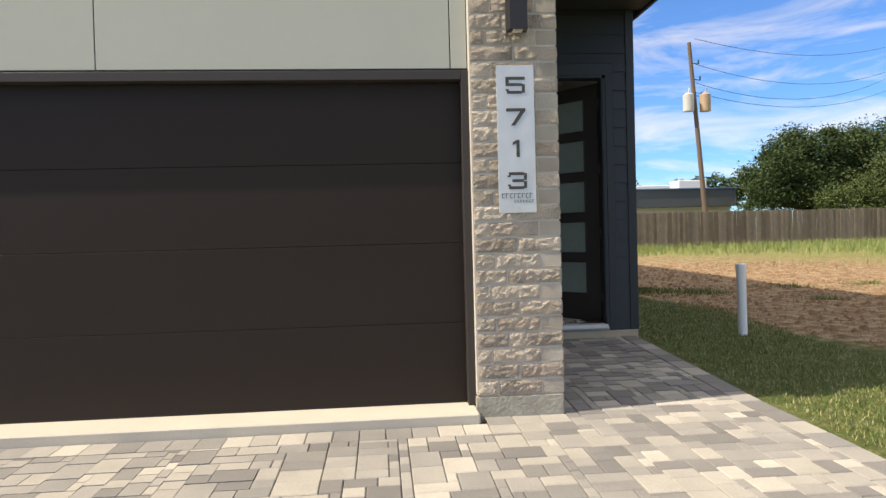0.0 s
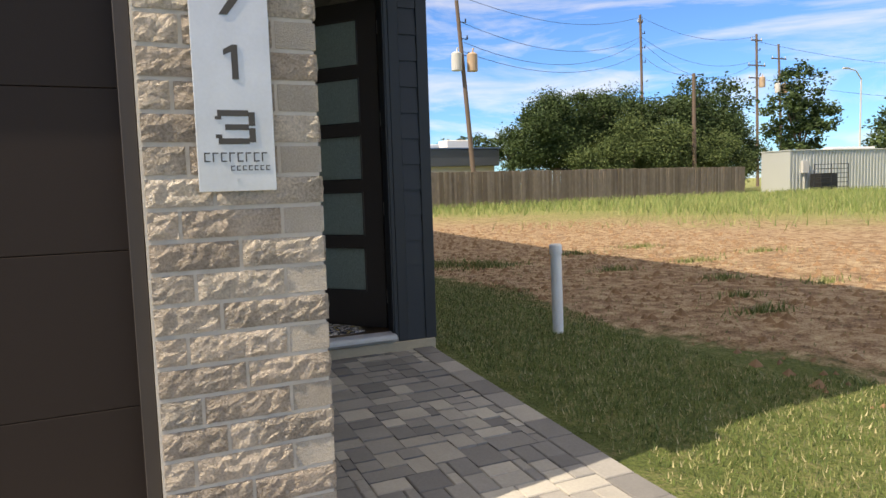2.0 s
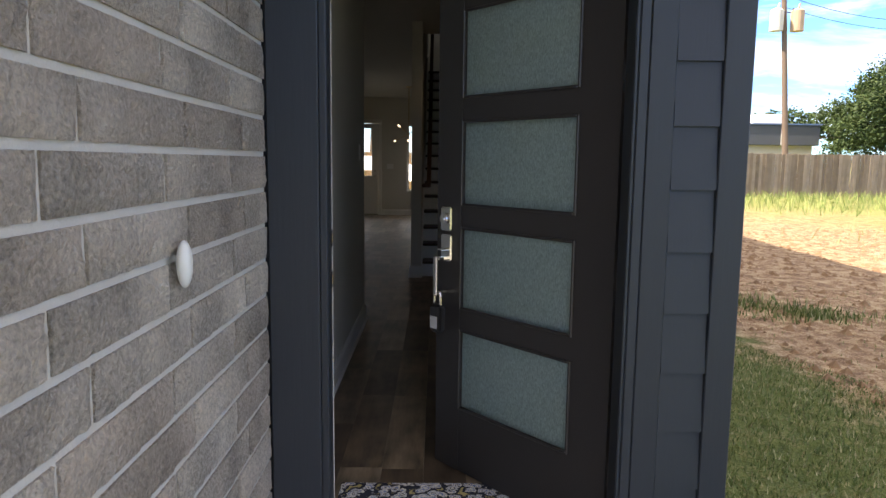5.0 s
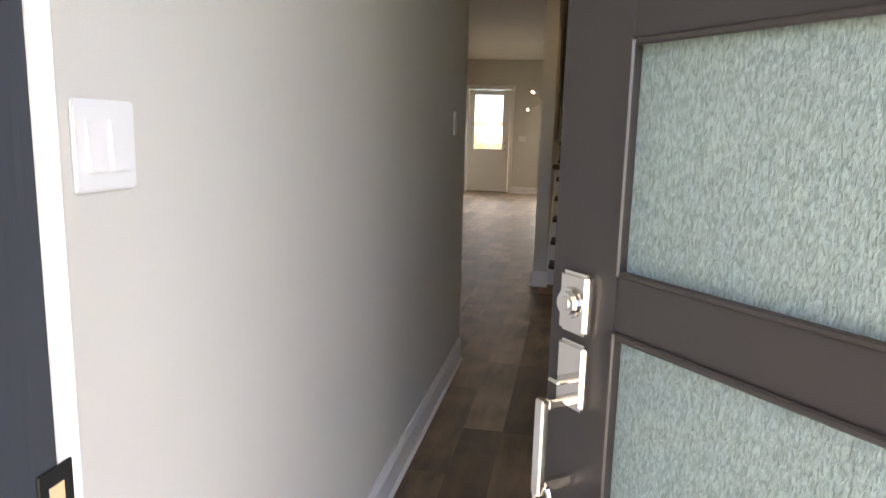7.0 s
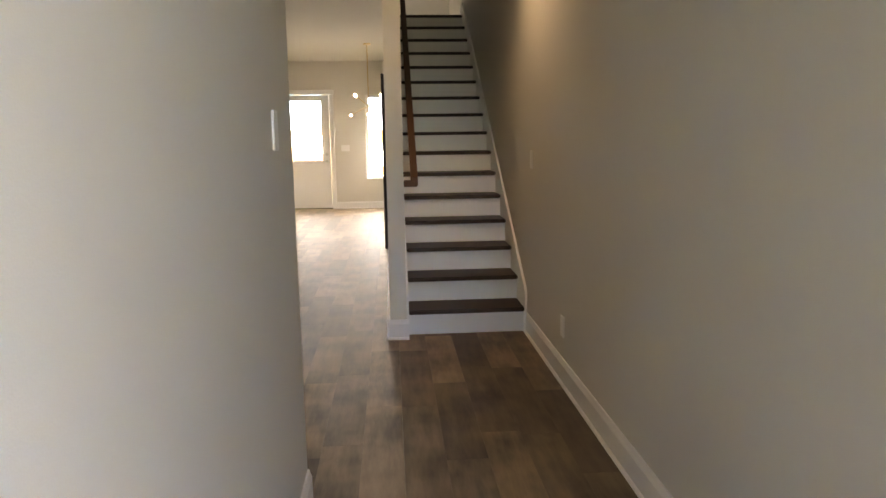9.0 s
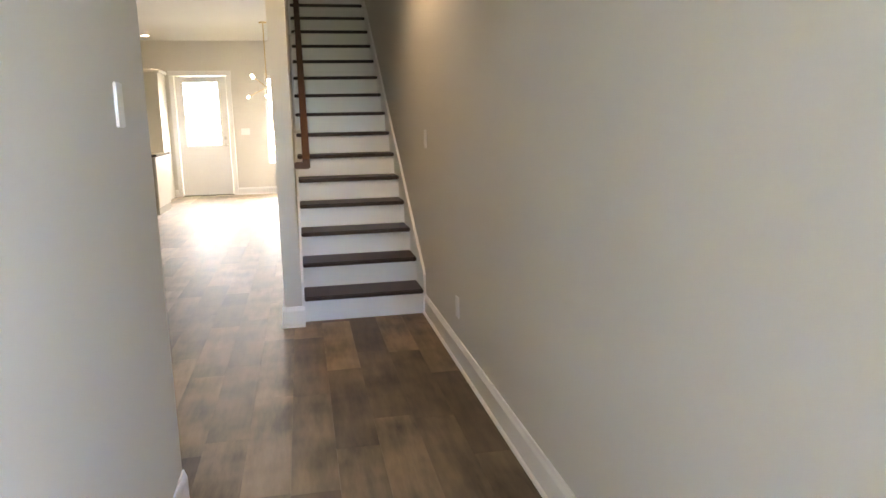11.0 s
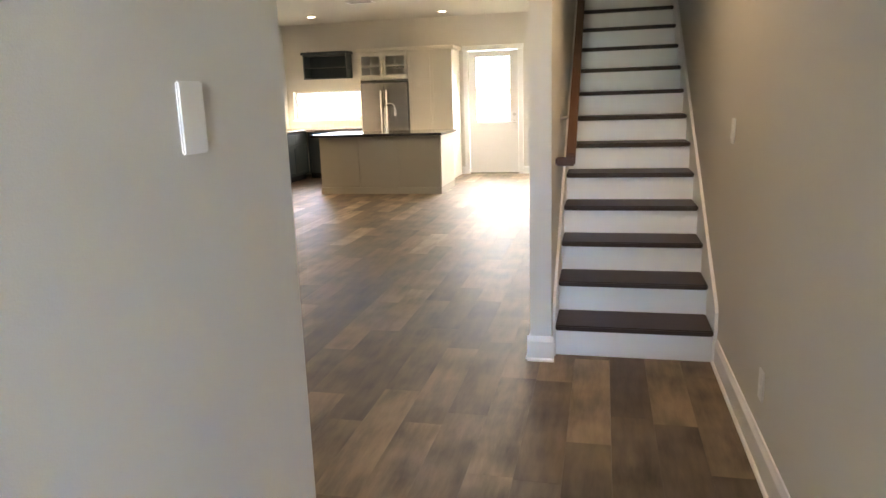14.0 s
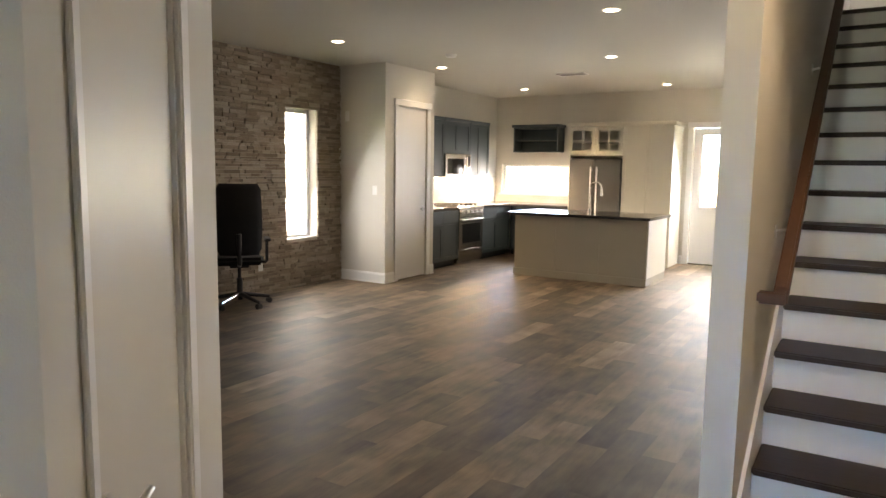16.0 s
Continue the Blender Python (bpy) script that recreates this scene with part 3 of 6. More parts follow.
    for z in (0.93, 1.06):
        part("strike_plate", boxes((o0, o0 + 0.0025, YD1 - 0.012, YD1 + 0.022, z - 0.026, z + 0.026), bev=0.001), mat("black_strike", (0.02, 0.02, 0.02), 0.4, 0.6), f, "black strike plate")
        part("latch_hole", boxes((o0 + 0.0025, o0 + 0.0035, YD1 - 0.003, YD1 + 0.011, z - 0.013, z + 0.013)), mat("raw_wood", (0.5, 0.36, 0.2), 0.8), f, "bare wood behind the strike plate")
    part("jamb_edge", boxes((o0 - 0.028, o0 - 0.001, YD1 + 0.0125, YD1 + 0.034, 0.0, t)), mat("primed_wood_edge", (0.78, 0.74, 0.68), 0.6), f, "bare primed wood jamb edge")
    M_ALU = mat("ribbed_aluminium", (0.66, 0.66, 0.66), 0.4, 0.35, var=0.1, scale=12)
    part("threshold", boxes((o0 + 0.001, o1 - 0.001, YD0 - 0.06, YD1 + 0.03, -0.03, -0.004), *[(o0 + 0.001, o1 - 0.001, YD0 - 0.05 + 0.022 * i, YD0 - 0.038 + 0.022 * i, -0.004, 0.003) for i in range(7)]), M_ALU, f, "ribbed aluminium threshold")
    return leaf


door_leaf = front_door()


# ---- entry facade ----
struct("wall_entry", boxes((0.003, 0.153, YD0 + 0.02, YD1, -0.06, 3.15), (1.112, 1.405, YD0 + 0.02, YD1, -0.06, 3.15), (0.153, 1.112, YD0 + 0.02, YD1, 2.485, 3.15)), M_DARK, "dark slate entry wall behind the boards", "wall")
struct("wall_entry_inside", boxes((HX0, 0.153, YD1, YD1 + 0.012, 0, CEIL), (1.112, HX1, YD1, YD1 + 0.012, 0, CEIL), (0.153, 1.112, YD1, YD1 + 0.012, 2.485, CEIL)), M_WALL, "painted inner face of the entry wall", "wall")
trim_boards = ((0.02, 0.168, YD0 - 0.012, YD0 + 0.019, -0.06, 3.125), (1.113, 1.19, YD0 - 0.006, YD0 + 0.02, -0.06, 2.60), (1.325, 1.41, YD0 - 0.01, YD0 + 0.02, -0.06, 3.125), (0.153, 1.19, YD0 - 0.008, YD0 + 0.02, 2.486, 2.60))
for b in trim_boards:
    struct("trim", boxes(b, bev=0.003), M_DARK, "dark slate trim board", "trim")
siding = struct("siding", boxes((1.19, 1.325, YD0 + 0.012, YD0 + 0.02, -0.06, 2.6)), M_DARK, "dark slate lap siding", "siding")
for i in range(18):
    z0 = -0.06 + 0.184 * i
    z1 = min(z0 + 0.19, 3.125)
    x0 = 1.191 if z1 < 2.62 else 0.153
    part("lap_board", prism([(YD0 + 0.012, z0), (YD0 + 0.012, z1), (YD0 + 0.006, z1), (YD0 - 0.006, z0)], x0, 1.324, "yz"), M_DARK, siding)
struct("porch_base", boxes((0.003, 1.40, YD0 - 0.014, YD1, -0.30, -0.062), bev=0.006), mat("tan_concrete", (0.44, 0.385, 0.28), 0.9, var=0.2, scale=6, bump=0.002, bscale=70, fine=0.1), "pale concrete foundation edge under the door", "foundation")
M_SOFFIT = mat("dark_soffit_boards", (0.03, 0.032, 0.036), 0.6, var=0.1, scale=3)
porch = struct("porch_soffit", boxes((-0.55, 1.5, 0.02, YD0 - 0.012, 3.13, 3.18)), M_SOFFIT, "dark porch soffit", "soffit")
struct("porch_fascia", boxes((1.5, 1.535, 0.0, 17.3, 3.11, 3.45), (0.0, 1.535, -0.03, 0.018, 3.11, 3.45), bev=0.004), M_DARK, "dark fascia board", "fascia")
struct("porch_roof", boxes((-0.5, 1.5, 0.02, 2.5, 3.4, 3.45)), M_DARK, "porch roof", "roof")
struct("wall_upper_porch", boxes((-0.5, 1.41, 0.05, 0.2, 3.46, TOP + 0.1)), M_PANEL, "upper facade above the porch", "wall")


# ---- split-face block pier ----
COURSE, BASE = 0.1017, -0.10
CW = 0.551
pier = struct("wall_block_pier", boxes((-CW + 0.004, 0.0, 0.0005, YD0 + 0.12, -0.12, 4.0), (0.0, 0.0105, 0.602, YD0 - 0.014, -0.102, 3.1), (0.0, 0.0055, 0.21, 0.601, -0.102, 3.1), (-CW - 0.008, -CW + 0.006, -0.002, 0.12, -0.1, 4.0)), M_MORTAR, "split-face concrete block pier and side wall", "wall")
struct("pier_footing", boxes((-CW - 0.012, 0.008, -0.012, YD0 - 0.026, -0.36, -0.103), bev=0.012, seg=2), mat("stained_footing", (0.33, 0.315, 0.265), 0.9, var=0.35, scale=6, bump=0.008, bscale=45, fine=0.2), "stained concrete footing of the pier", "footing")
rng = random.Random(5)


def block_mesh(w, h, rough, seed):
    """A block with a broken or smooth face towards -y; 0 to w across."""
    r = random.Random(seed)
    bm = bmesh.new()
    nx, nz = max(3, round(w / 0.021)), 5
    v = {}
    for i in range(nx + 1):
        for k in range(nz + 1):
            edge = i in (0, nx) or k in (0, nz)
            y = -(r.uniform(0.002, 0.007) if edge else 0.0055 + 0.005 * noise.noise(Vector((i * 0.45, k * 0.55, seed * 0.37))) + r.uniform(0.0, 0.0065)) if rough else -0.003
            jx = 0 if i in (0, nx) else r.uniform(-0.007, 0.007) * rough
            jz = 0 if k in (0, nz) else r.uniform(-0.007, 0.007) * rough
            v[i, k] = bm.verts.new((w * i / nx + jx, y, h * k / nz + jz))
    for i in range(nx):
        for k in range(nz):
            bm.faces.new((v[i, k], v[i + 1, k], v[i + 1, k + 1], v[i, k + 1]))
    rim = [(i, 0) for i in range(nx)] + [(nx, k) for k in range(nz)] + [(i, nz) for i in range(nx, 0, -1)] + [(0, k) for k in range(nz, 0, -1)]
    back = [bm.verts.new((v[p].co.x, 0.03, v[p].co.z)) for p in rim]
    for j in range(len(rim)):
        q = (j + 1) % len(rim)
        bm.faces.new((v[rim[q]], v[rim[j]], back[j], back[q]))
    return mesh_of("block", bm, M_SPLIT if rough else M_SMOOTH)


block_cache = {}


def lay_block(w, rough, at, rz):
    key = (round(w, 3), rough, rng.randrange(7 if rough else 1))
    if key not in block_cache:
        block_cache[key] = block_mesh(w, COURSE - 0.0145, rough, hash((int(w * 1000), rough, key[2])) % 9973)
    ob = new("block", block_cache[key])
    ob.parent = pier
    ob.matrix_world = pose(*at, 0, 0, rz)


def lay_blocks():
    j = 0.012
    front = [[(0.125, 1), (0.275, 1), (0.133, 0)], [(0.271, 1), (0.271, 1)], [(0.09, 1), (0.31, 1), (0.133, 0)], [(0.2, 1), (0.342, 1)]]
    for c in range(37):
        z = BASE + c * COURSE
        x = -CW
        for w, rough in front[c % 4]:
            lay_block(w, rough, (x, 0.0, z), 0)
            x += w + j
        if z > 3.05:
            continue
        y = 0.003
        for w, rough in ([(0.39, 1)] * 6 if c % 2 else [(0.09, 0)] + [(0.39, 1)] * 6):
            if y + w > YD0 - 0.012:
                w = YD0 - 0.012 - y
            if w > 0.05:
                lay_block(w, rough, (0.011 if y > 0.39 else 0.006, y, z), 90)
            y += w + j


# ---- house number plate ----
M_PLATE = mat("brushed_aluminium_plate", (0.63, 0.64, 0.635), 0.4, 0.45, var=0.16, scale=7, fine=0.06, bscale=90, bump=0.0003)
M_INK = mat("dark_cutout", (0.05, 0.048, 0.045), 0.7)


def number_plate():
    s = thing("house_number_sign", (-0.393, -0.028, 1.063), "tall brushed metal plate with the house number 5713", "sign")
    part("plate", boxes((0, 0.242, 0, 0.006, 0, 0.935), bev=0.0015), M_PLATE, s)
    part("spacer", boxes((0.02, 0.05, 0.006, 0.03, 0.05, 0.88), (0.19, 0.22, 0.006, 0.03, 0.05, 0.88)), M_STEEL, s)
    # wide squared numerals, each from its strokes (x0, x1, z0, z1)
    five = ((0, 0.124, 0.088, 0.108), (0, 0.021, 0.049, 0.0878), (0.0212, 0.104, 0.049, 0.067), (0.1042, 0.124, 0.006, 0.061), (0.008, 0.104, 0, 0.019), (0, 0.02, 0.0192, 0.03))
    three = ((0.008, 0.104, 0.089, 0.108), (0.1042, 0.124, 0.0585, 0.102), (0.03, 0.104, 0.045, 0.0635), (0.1042, 0.124, 0.006, 0.0515), (0.008, 0.104, 0, 0.019), (0, 0.02, 0.0192, 0.031), (0, 0.02, 0.078, 0.0888))
    for strokes, z in ((five, 0.755), (three, 0.15)):
        dg = part("digit", boxes(*[(p, q, -0.003, 0.001, u, v) for p, q, u, v in strokes], bev=0.0008), M_INK, s, "dark house number digit")
        dg.matrix_basis = Matrix.Translation((0.059, 0, z))
    seven = part("digit", prism([(0, 0.088), (0.09, 0.088), (0.03, 0), (0.056, 0), (0.124, 0.092), (0.124, 0.108), (0, 0.108)], -0.003, 0.001, "xz"), M_INK, s, "dark house number digit")
    seven.matrix_basis = Matrix.Translation((0.059, 0, 0.555))
    one = part("digit", prism([(0.024, 0), (0.044, 0), (0.044, 0.108), (0.028, 0.108), (0.0, 0.092), (0.0, 0.074), (0.024, 0.086)], -0.003, 0.001, "xz"), M_INK, s, "dark house number digit")
    one.matrix_basis = Matrix.Translation((0.096, 0, 0.355))
    bm = bmesh.new()
    # maker's mark as plain bars
    for i in range(8):
        w = 0.018
        x = 0.02 + i * 0.0255
        for b in ((x, x + 0.004, 0.094, 0.124), (x + 0.004, x + w, 0.12, 0.124), (x + 0.004, x + w, 0.094, 0.098))[: 3 if i % 2 == 0 else 2]:
            box(bm, b[0], b[1], -0.002, 0.001, b[2], b[3])
    for i in range(7):
        x = 0.1 + i * 0.0185
        box(bm, x, x + 0.012, -0.002, 0.001, 0.066, 0.069)
        box(bm, x, x + 0.003, -0.002, 0.001, 0.069, 0.082)
        box(bm, x + 0.003, x + 0.012, -0.002, 0.001, 0.079, 0.082)
    part("maker_mark", bm, M_INK, s, "dark bars of an engraved mark")
    part("screw", bars(((0.121, -0.003, 0.035), (0.121, 0, 0.035), 0.005), n=8), M_STEEL, s)


number_plate()

M_BLACK = mat("black_metal", (0.022, 0.022, 0.024), 0.45, 0.2, var=0.08, scale=10)


def wall_light():
    s = thing("wall_light", (-0.262, -0.01, 2.2), "dark bronze box-shaped wall light on the block pier", "wall light")
    part("housing", prism([(-0.055, -0.13), (0.055, -0.13), (0.065, -0.03), (-0.065, -0.03)], 0.0, 0.32), M_BLACK, s)
    part("back_plate", boxes((-0.045, 0.045, -0.03, 0.008, 0.06, 0.28), bev=0.004), M_BLACK, s)
    part("lens", boxes((-0.03, 0.03, -0.11, -0.05, -0.006, -0.0005)), mat("milky_lens", (0.5, 0.5, 0.48), 0.4), s)


wall_light()


def outlet_box():
    s = thing("outdoor_outlet", (0.012, 1.54, 0.42), "grey weatherproof outlet box with a hinged cover", "outlet")
    M_G = mat("grey_plastic_box", (0.17, 0.17, 0.165), 0.5, var=0.1)
    part("box", boxes((0.0, 0.035, -0.06, 0.06, 0, 0.15), bev=0.005), M_G, s)
    part("cover", boxes((0.036, 0.1, -0.056, 0.056, 0.01, 0.14), bev=0.014, seg=3), mat("smoky_cover", (0.11, 0.11, 0.11), 0.2, coat=0.5), s, "smoky bubble cover")


def doorbell():
    s = thing("doorbell", (0.038, 1.62, 1.065), "small white oval doorbell button", "doorbell")
    bm = bmesh.new()
    bmesh.ops.create_uvsphere(bm, u_segments=16, v_segments=10, radius=1)
    bmesh.ops.scale(bm, vec=(0.014, 0.022, 0.045), verts=bm.verts)
    bm.transform(Matrix.Translation((0, 0, 0.04)))
    part("button", bm, mat("off_white_plastic", (0.7, 0.69, 0.64), 0.35), s, smooth=True)


outlet_box()
doorbell()


# ---- garage front ----
GD0, GD1, GDB, GDT = -5.45, -0.608, -0.168, 1.93
garage = thing("garage_door", (0, 0, 0), "closed dark brown four-section garage door", "garage door")
for i in range(4):
    z0 = GDB + i * (GDT - GDB) / 4
    z1 = z0 + (GDT - GDB) / 4
    part("door_section", boxes((GD0, GD1, 0.15, 0.195, z0 + 0.001, z1 - 0.001), bev=0.002), M_GARAGE, garage)
part("bottom_seal", boxes((GD0, GD1, 0.155, 0.19, GDB - 0.008, GDB + 0.002)), M_BLACK, garage, "black rubber seal")
struct("garage_frame", boxes((GD1, -CW - 0.009, 0.06, 0.2, -0.2, GDT + 0.06), (GD0 - 0.1, GD1, 0.06, 0.2, GDT + 0.002, GDT + 0.06), (GD0 - 0.1, GD0, 0.06, 0.2, -0.2, GDT), bev=0.003), mat("brown_frame_paint", (0.032, 0.026, 0.023), 0.5), "dark brown garage door frame", "frame")
facade = struct("wall_garage_front", boxes((-5.7, -CW + 0.006, 0.09, 0.3, GDT + 0.061, TOP + 0.1), (-5.7, GD0 - 0.1, 0.09, 0.3, -0.3, GDT + 0.061)), M_DARK, "panelled facade above the garage door", "wall")
edges = [-5.72, -4.75, -2.87, -0.672, -CW - 0.01]
for a, b in zip(edges, edges[1:]):
    part("panel", boxes((a + 0.004, b - 0.004, 0.076, 0.092, GDT + 0.075, 3.4), bev=0.002), M_PANEL, facade, "pale sage fibre-cement panel")
struct("apron", boxes((-5.8, -CW - 0.0125, -0.15, 0.3, -0.36, -0.177), bev=0.01), mat("pale_apron_concrete", (0.46, 0.43, 0.37), 0.85, var=0.1, scale=4, bump=0.002, bscale=60, fine=0.08), "pale concrete apron along the garage door", "apron")


# ---- ground ----
WX = 1.375
def drive_z(y):
    return -0.24 + (0.047 if y > 0 else 0.02) * y


def ground_z(x, y):
    far = min(max((y - 6) / 22, 0), 1)
    lawn = min(max((9 - x) / 6, 0), 1)
    low = -0.27 + (drive_z(min(max(y, -7), 2.2)) + 0.235) * lawn * lawn * (3 - 2 * lawn)
    z = low * (1 - far * far * (3 - 2 * far)) + 0.03 * noise.noise(Vector((x * 0.5, y * 0.5, 0))) + (0.03 if x > 3.2 else 0.012) * noise.noise(Vector((x * 2.3, y * 2.3, 4)))
    if x < WX + 0.3 and y < 2.6:
        k = min(max((WX + 0.3 - x) / 0.28, 0), 1)
        z = z * (1 - k) + (drive_z(max(y, -20)) - 0.03) * k
    if x < 1.39 and y > 2.3:
        z = min(z, -0.27)
    return z


def ground_mat():
    m = plain("lawn_and_dirt")
    n, l = m.node_tree.nodes, m.node_tree.links
    b = n["Principled BSDF"]
    b.inputs["Roughness"].default_value = 0.95
    b.inputs["Specular IOR Level"].default_value = 0.2
    tc = n.new("ShaderNodeTexCoord")
    def tex(s, d=6, rough=0.6):
        t = n.new("ShaderNodeTexNoise")
        t.inputs["Scale"].default_value, t.inputs["Detail"].default_value, t.inputs["Roughness"].default_value = s, d, rough
        l.new(tc.outputs["Object"], t.inputs["Vector"])
        return t.outputs["Fac"]
    def math_(op, a, c=None, d=None):
        k = n.new("ShaderNodeMath")
        k.operation = op
        for i, v in enumerate((a, c, d)):
            if v is None:
                continue
            if isinstance(v, (int, float)):
                k.inputs[i].default_value = v
            else:
                l.new(v, k.inputs[i])
        return k.outputs[0]
    def ramp(fac, stops):
        r = n.new("ShaderNodeValToRGB")
        e = r.color_ramp.elements
        while len(e) < len(stops):
            e.new(0.5)
        for q, (p, c) in zip(e, stops):
            q.position, q.color = p, (*c, 1)
        l.new(fac, r.inputs[0])
        return r.outputs[0]
    def mix(f, a, c):
        k = n.new("ShaderNodeMix")
        k.data_type = "RGBA"
        l.new(f, k.inputs[0])
        l.new(a, k.inputs[6])
        l.new(c, k.inputs[7])
        return k.outputs[2]
    sep = n.new("ShaderNodeSeparateXYZ")
    l.new(tc.outputs["Object"], sep.inputs[0])
    n1, n2, n3 = tex(0.55), tex(6.0), tex(45.0, 4)
    dirt = ramp(math_("ADD", math_("MULTIPLY", n2, 0.6), math_("MULTIPLY", n3, 0.4)), [(0.35, (0.10, 0.060, 0.036)), (0.48, (0.295, 0.195, 0.118)), (0.65, (0.55, 0.445, 0.29))])
    grass = ramp(math_("ADD", math_("MULTIPLY", n2, 0.5), math_("MULTIPLY", n3, 0.5)), [(0.3, (0.055, 0.08, 0.02)), (0.5, (0.11, 0.14, 0.042)), (0.7, (0.25, 0.23, 0.11))])
    straw = ramp(math_("ADD", math_("MULTIPLY", n2, 0.5), math_("MULTIPLY", n3, 0.5)), [(0.3, (0.12, 0.145, 0.045)), (0.5, (0.215, 0.235, 0.08)), (0.7, (0.37, 0.32, 0.155))])
    edge = math_("ADD", sep.outputs[0], math_("MULTIPLY_ADD", n1, 1.3, -0.65))
    edge = math_("SUBTRACT", edge, math_("MULTIPLY", math_("MAXIMUM", math_("SUBTRACT", 2.4, sep.outputs[1]), 0.0), 0.3))
    edge = math_("SUBTRACT", edge, math_("MULTIPLY", math_("MAXIMUM", math_("SUBTRACT", 0.3, sep.outputs[1]), 0.0), 2.0))
    edge = math_("ADD", edge, math_("MULTIPLY_ADD", n2, 0.8, -0.4))
    near = n.new("ShaderNodeMapRange")
    near.interpolation_type = "SMOOTHSTEP"
    near.inputs[1].default_value, near.inputs[2].default_value = 2.95, 3.4
    l.new(edge, near.inputs[0])
    dist = math_("ADD", math_("MULTIPLY", sep.outputs[0], 0.62), math_("MULTIPLY", sep.outputs[1], 0.55))
    dist = math_("ADD", dist, math_("MULTIPLY_ADD", n1, 7.0, -3.5))
    dist = math_("ADD", dist, math_("MULTIPLY_ADD", n2, 4.0, -2.0))
    far = n.new("ShaderNodeMapRange")
    far.interpolation_type = "SMOOTHSTEP"
    far.inputs[1].default_value, far.inputs[2].default_value = 13.0, 21.0
    l.new(dist, far.inputs[0])
    col = mix(near.outputs[0], grass, dirt)
    col = mix(far.outputs[0], col, straw)
    l.new(col, b.inputs["Base Color"])
    bp = n.new("ShaderNodeBump")
    bp.inputs["Distance"].default_value = 0.12
    l.new(math_("ADD", n2, math_("MULTIPLY", n3, 0.35)), bp.inputs["Height"])
    l.new(bp.outputs[0], b.inputs["Normal"])
    return m


def axis(lo, hi, fine0, fine1, step):
    a = list(np.arange(fine0, fine1 + 1e-6, step))
    s, v = step, fine1
    while v < hi:
        s *= 1.35
        v += s
        a.append(v)
    s, v = step, fine0
    while v > lo:
        s *= 1.35
        v -= s
        a.insert(0, v)
    return a


def ground():
    xs, ys = axis(-900, 900, -2, 14, 0.22), axis(-900, 900, -6, 18, 0.22)
    verts = [(x, y, ground_z(x, y)) for y in ys for x in xs]
    k = len(xs)
    faces = [(j * k + i, j * k + i + 1, (j + 1) * k + i + 1, (j + 1) * k + i) for j in range(len(ys) - 1) for i in range(k - 1)]
    me = bpy.data.meshes.new("ground")
    me.from_pydata(verts, [], faces)
    for p in me.polygons:
        p.use_smooth = True
    me.materials.append(ground_mat())
    tagged(new("ground", me), "lawn strip, bare red dirt and dry grass", "ground", kind="structure")


ground()


# ---- grass ----
def blades(name, label, spots, h0, h1, w, material, seed):
    r = random.Random(seed)
    verts, faces = [], []
    for x, y in spots:
        z = ground_z(x, y) - 0.004
        h = r.uniform(h0, h1)
        a = r.uniform(0, 6.283)
        lean = r.uniform(0, 0.7) * h
        b = r.uniform(0, 6.283)
        i = len(verts)
        ww = w * r.uniform(0.6, 1.2)
        verts += [(x - ww * math.cos(a), y - ww * math.sin(a), z), (x + ww * math.cos(a), y + ww * math.sin(a), z), (x + lean * math.cos(b), y + lean * math.sin(b), z + h)]
        faces.append((i, i + 1, i + 2))
    me = bpy.data.meshes.new(name)
    me.from_pydata(verts, [], faces)
    me.materials.append(material)
    return tagged(new(name, me), label, "grass", kind="stuff")


GRASS = [(0.0, (0.06, 0.10, 0.02)), (0.4, (0.115, 0.165, 0.038)), (0.7, (0.20, 0.225, 0.075)), (1.0, (0.48, 0.42, 0.24))]
M_GRASS = ramp_by_random(plain("lawn_blade"), GRASS, True, (1, 1, 1), 3.0, 0.1, 0.7, 0.0)
M_STRAW = ramp_by_random(plain("dry_blade"), [(0.0, (0.10, 0.155, 0.035)), (0.6, (0.19, 0.25, 0.072)), (1.0, (0.36, 0.345, 0.15))], True, (1, 1, 1), 3.0, 0.1, 0.8, 0.0)
gr = random.Random(3)
spots = []
while len(spots) < 85000:
    x, y = gr.uniform(WX + 0.1, 8.0), gr.uniform(-4.5, 9.0)
    if x > 4.5 and gr.random() < 0.4:
        continue
    e = x - 0.3 * max(0.0, 2.4 - y) - 2.0 * max(0.0, 0.3 - y) + 0.8 * (noise.noise(Vector((x * 0.55, y * 0.55, 9))))
    if x < WX + 0.25 and gr.random() < 0.3:
        continue
    if e < 3.1 or gr.random() < 0.03:
        spots.append((x, y))
blades("lawn_grass", "short green lawn grass with dry tips", spots, 0.015, 0.045, 0.005, M_GRASS, 1)
spots = []
while len(spots) < 30000:
    x, y = gr.uniform(3, 44), gr.uniform(8, 30)
    d = 0.62 * x + 0.55 * y + 6 * noise.noise(Vector((x * 0.25, y * 0.25, 2)))
    if d > 15 and gr.random() < min(1, (d - 14) / 9) ** 2:
        spots.append((x, y))
blades("field_grass", "tall sunlit field grass along the fence", spots, 0.12, 0.42, 0.014, M_STRAW, 2)
spots = []
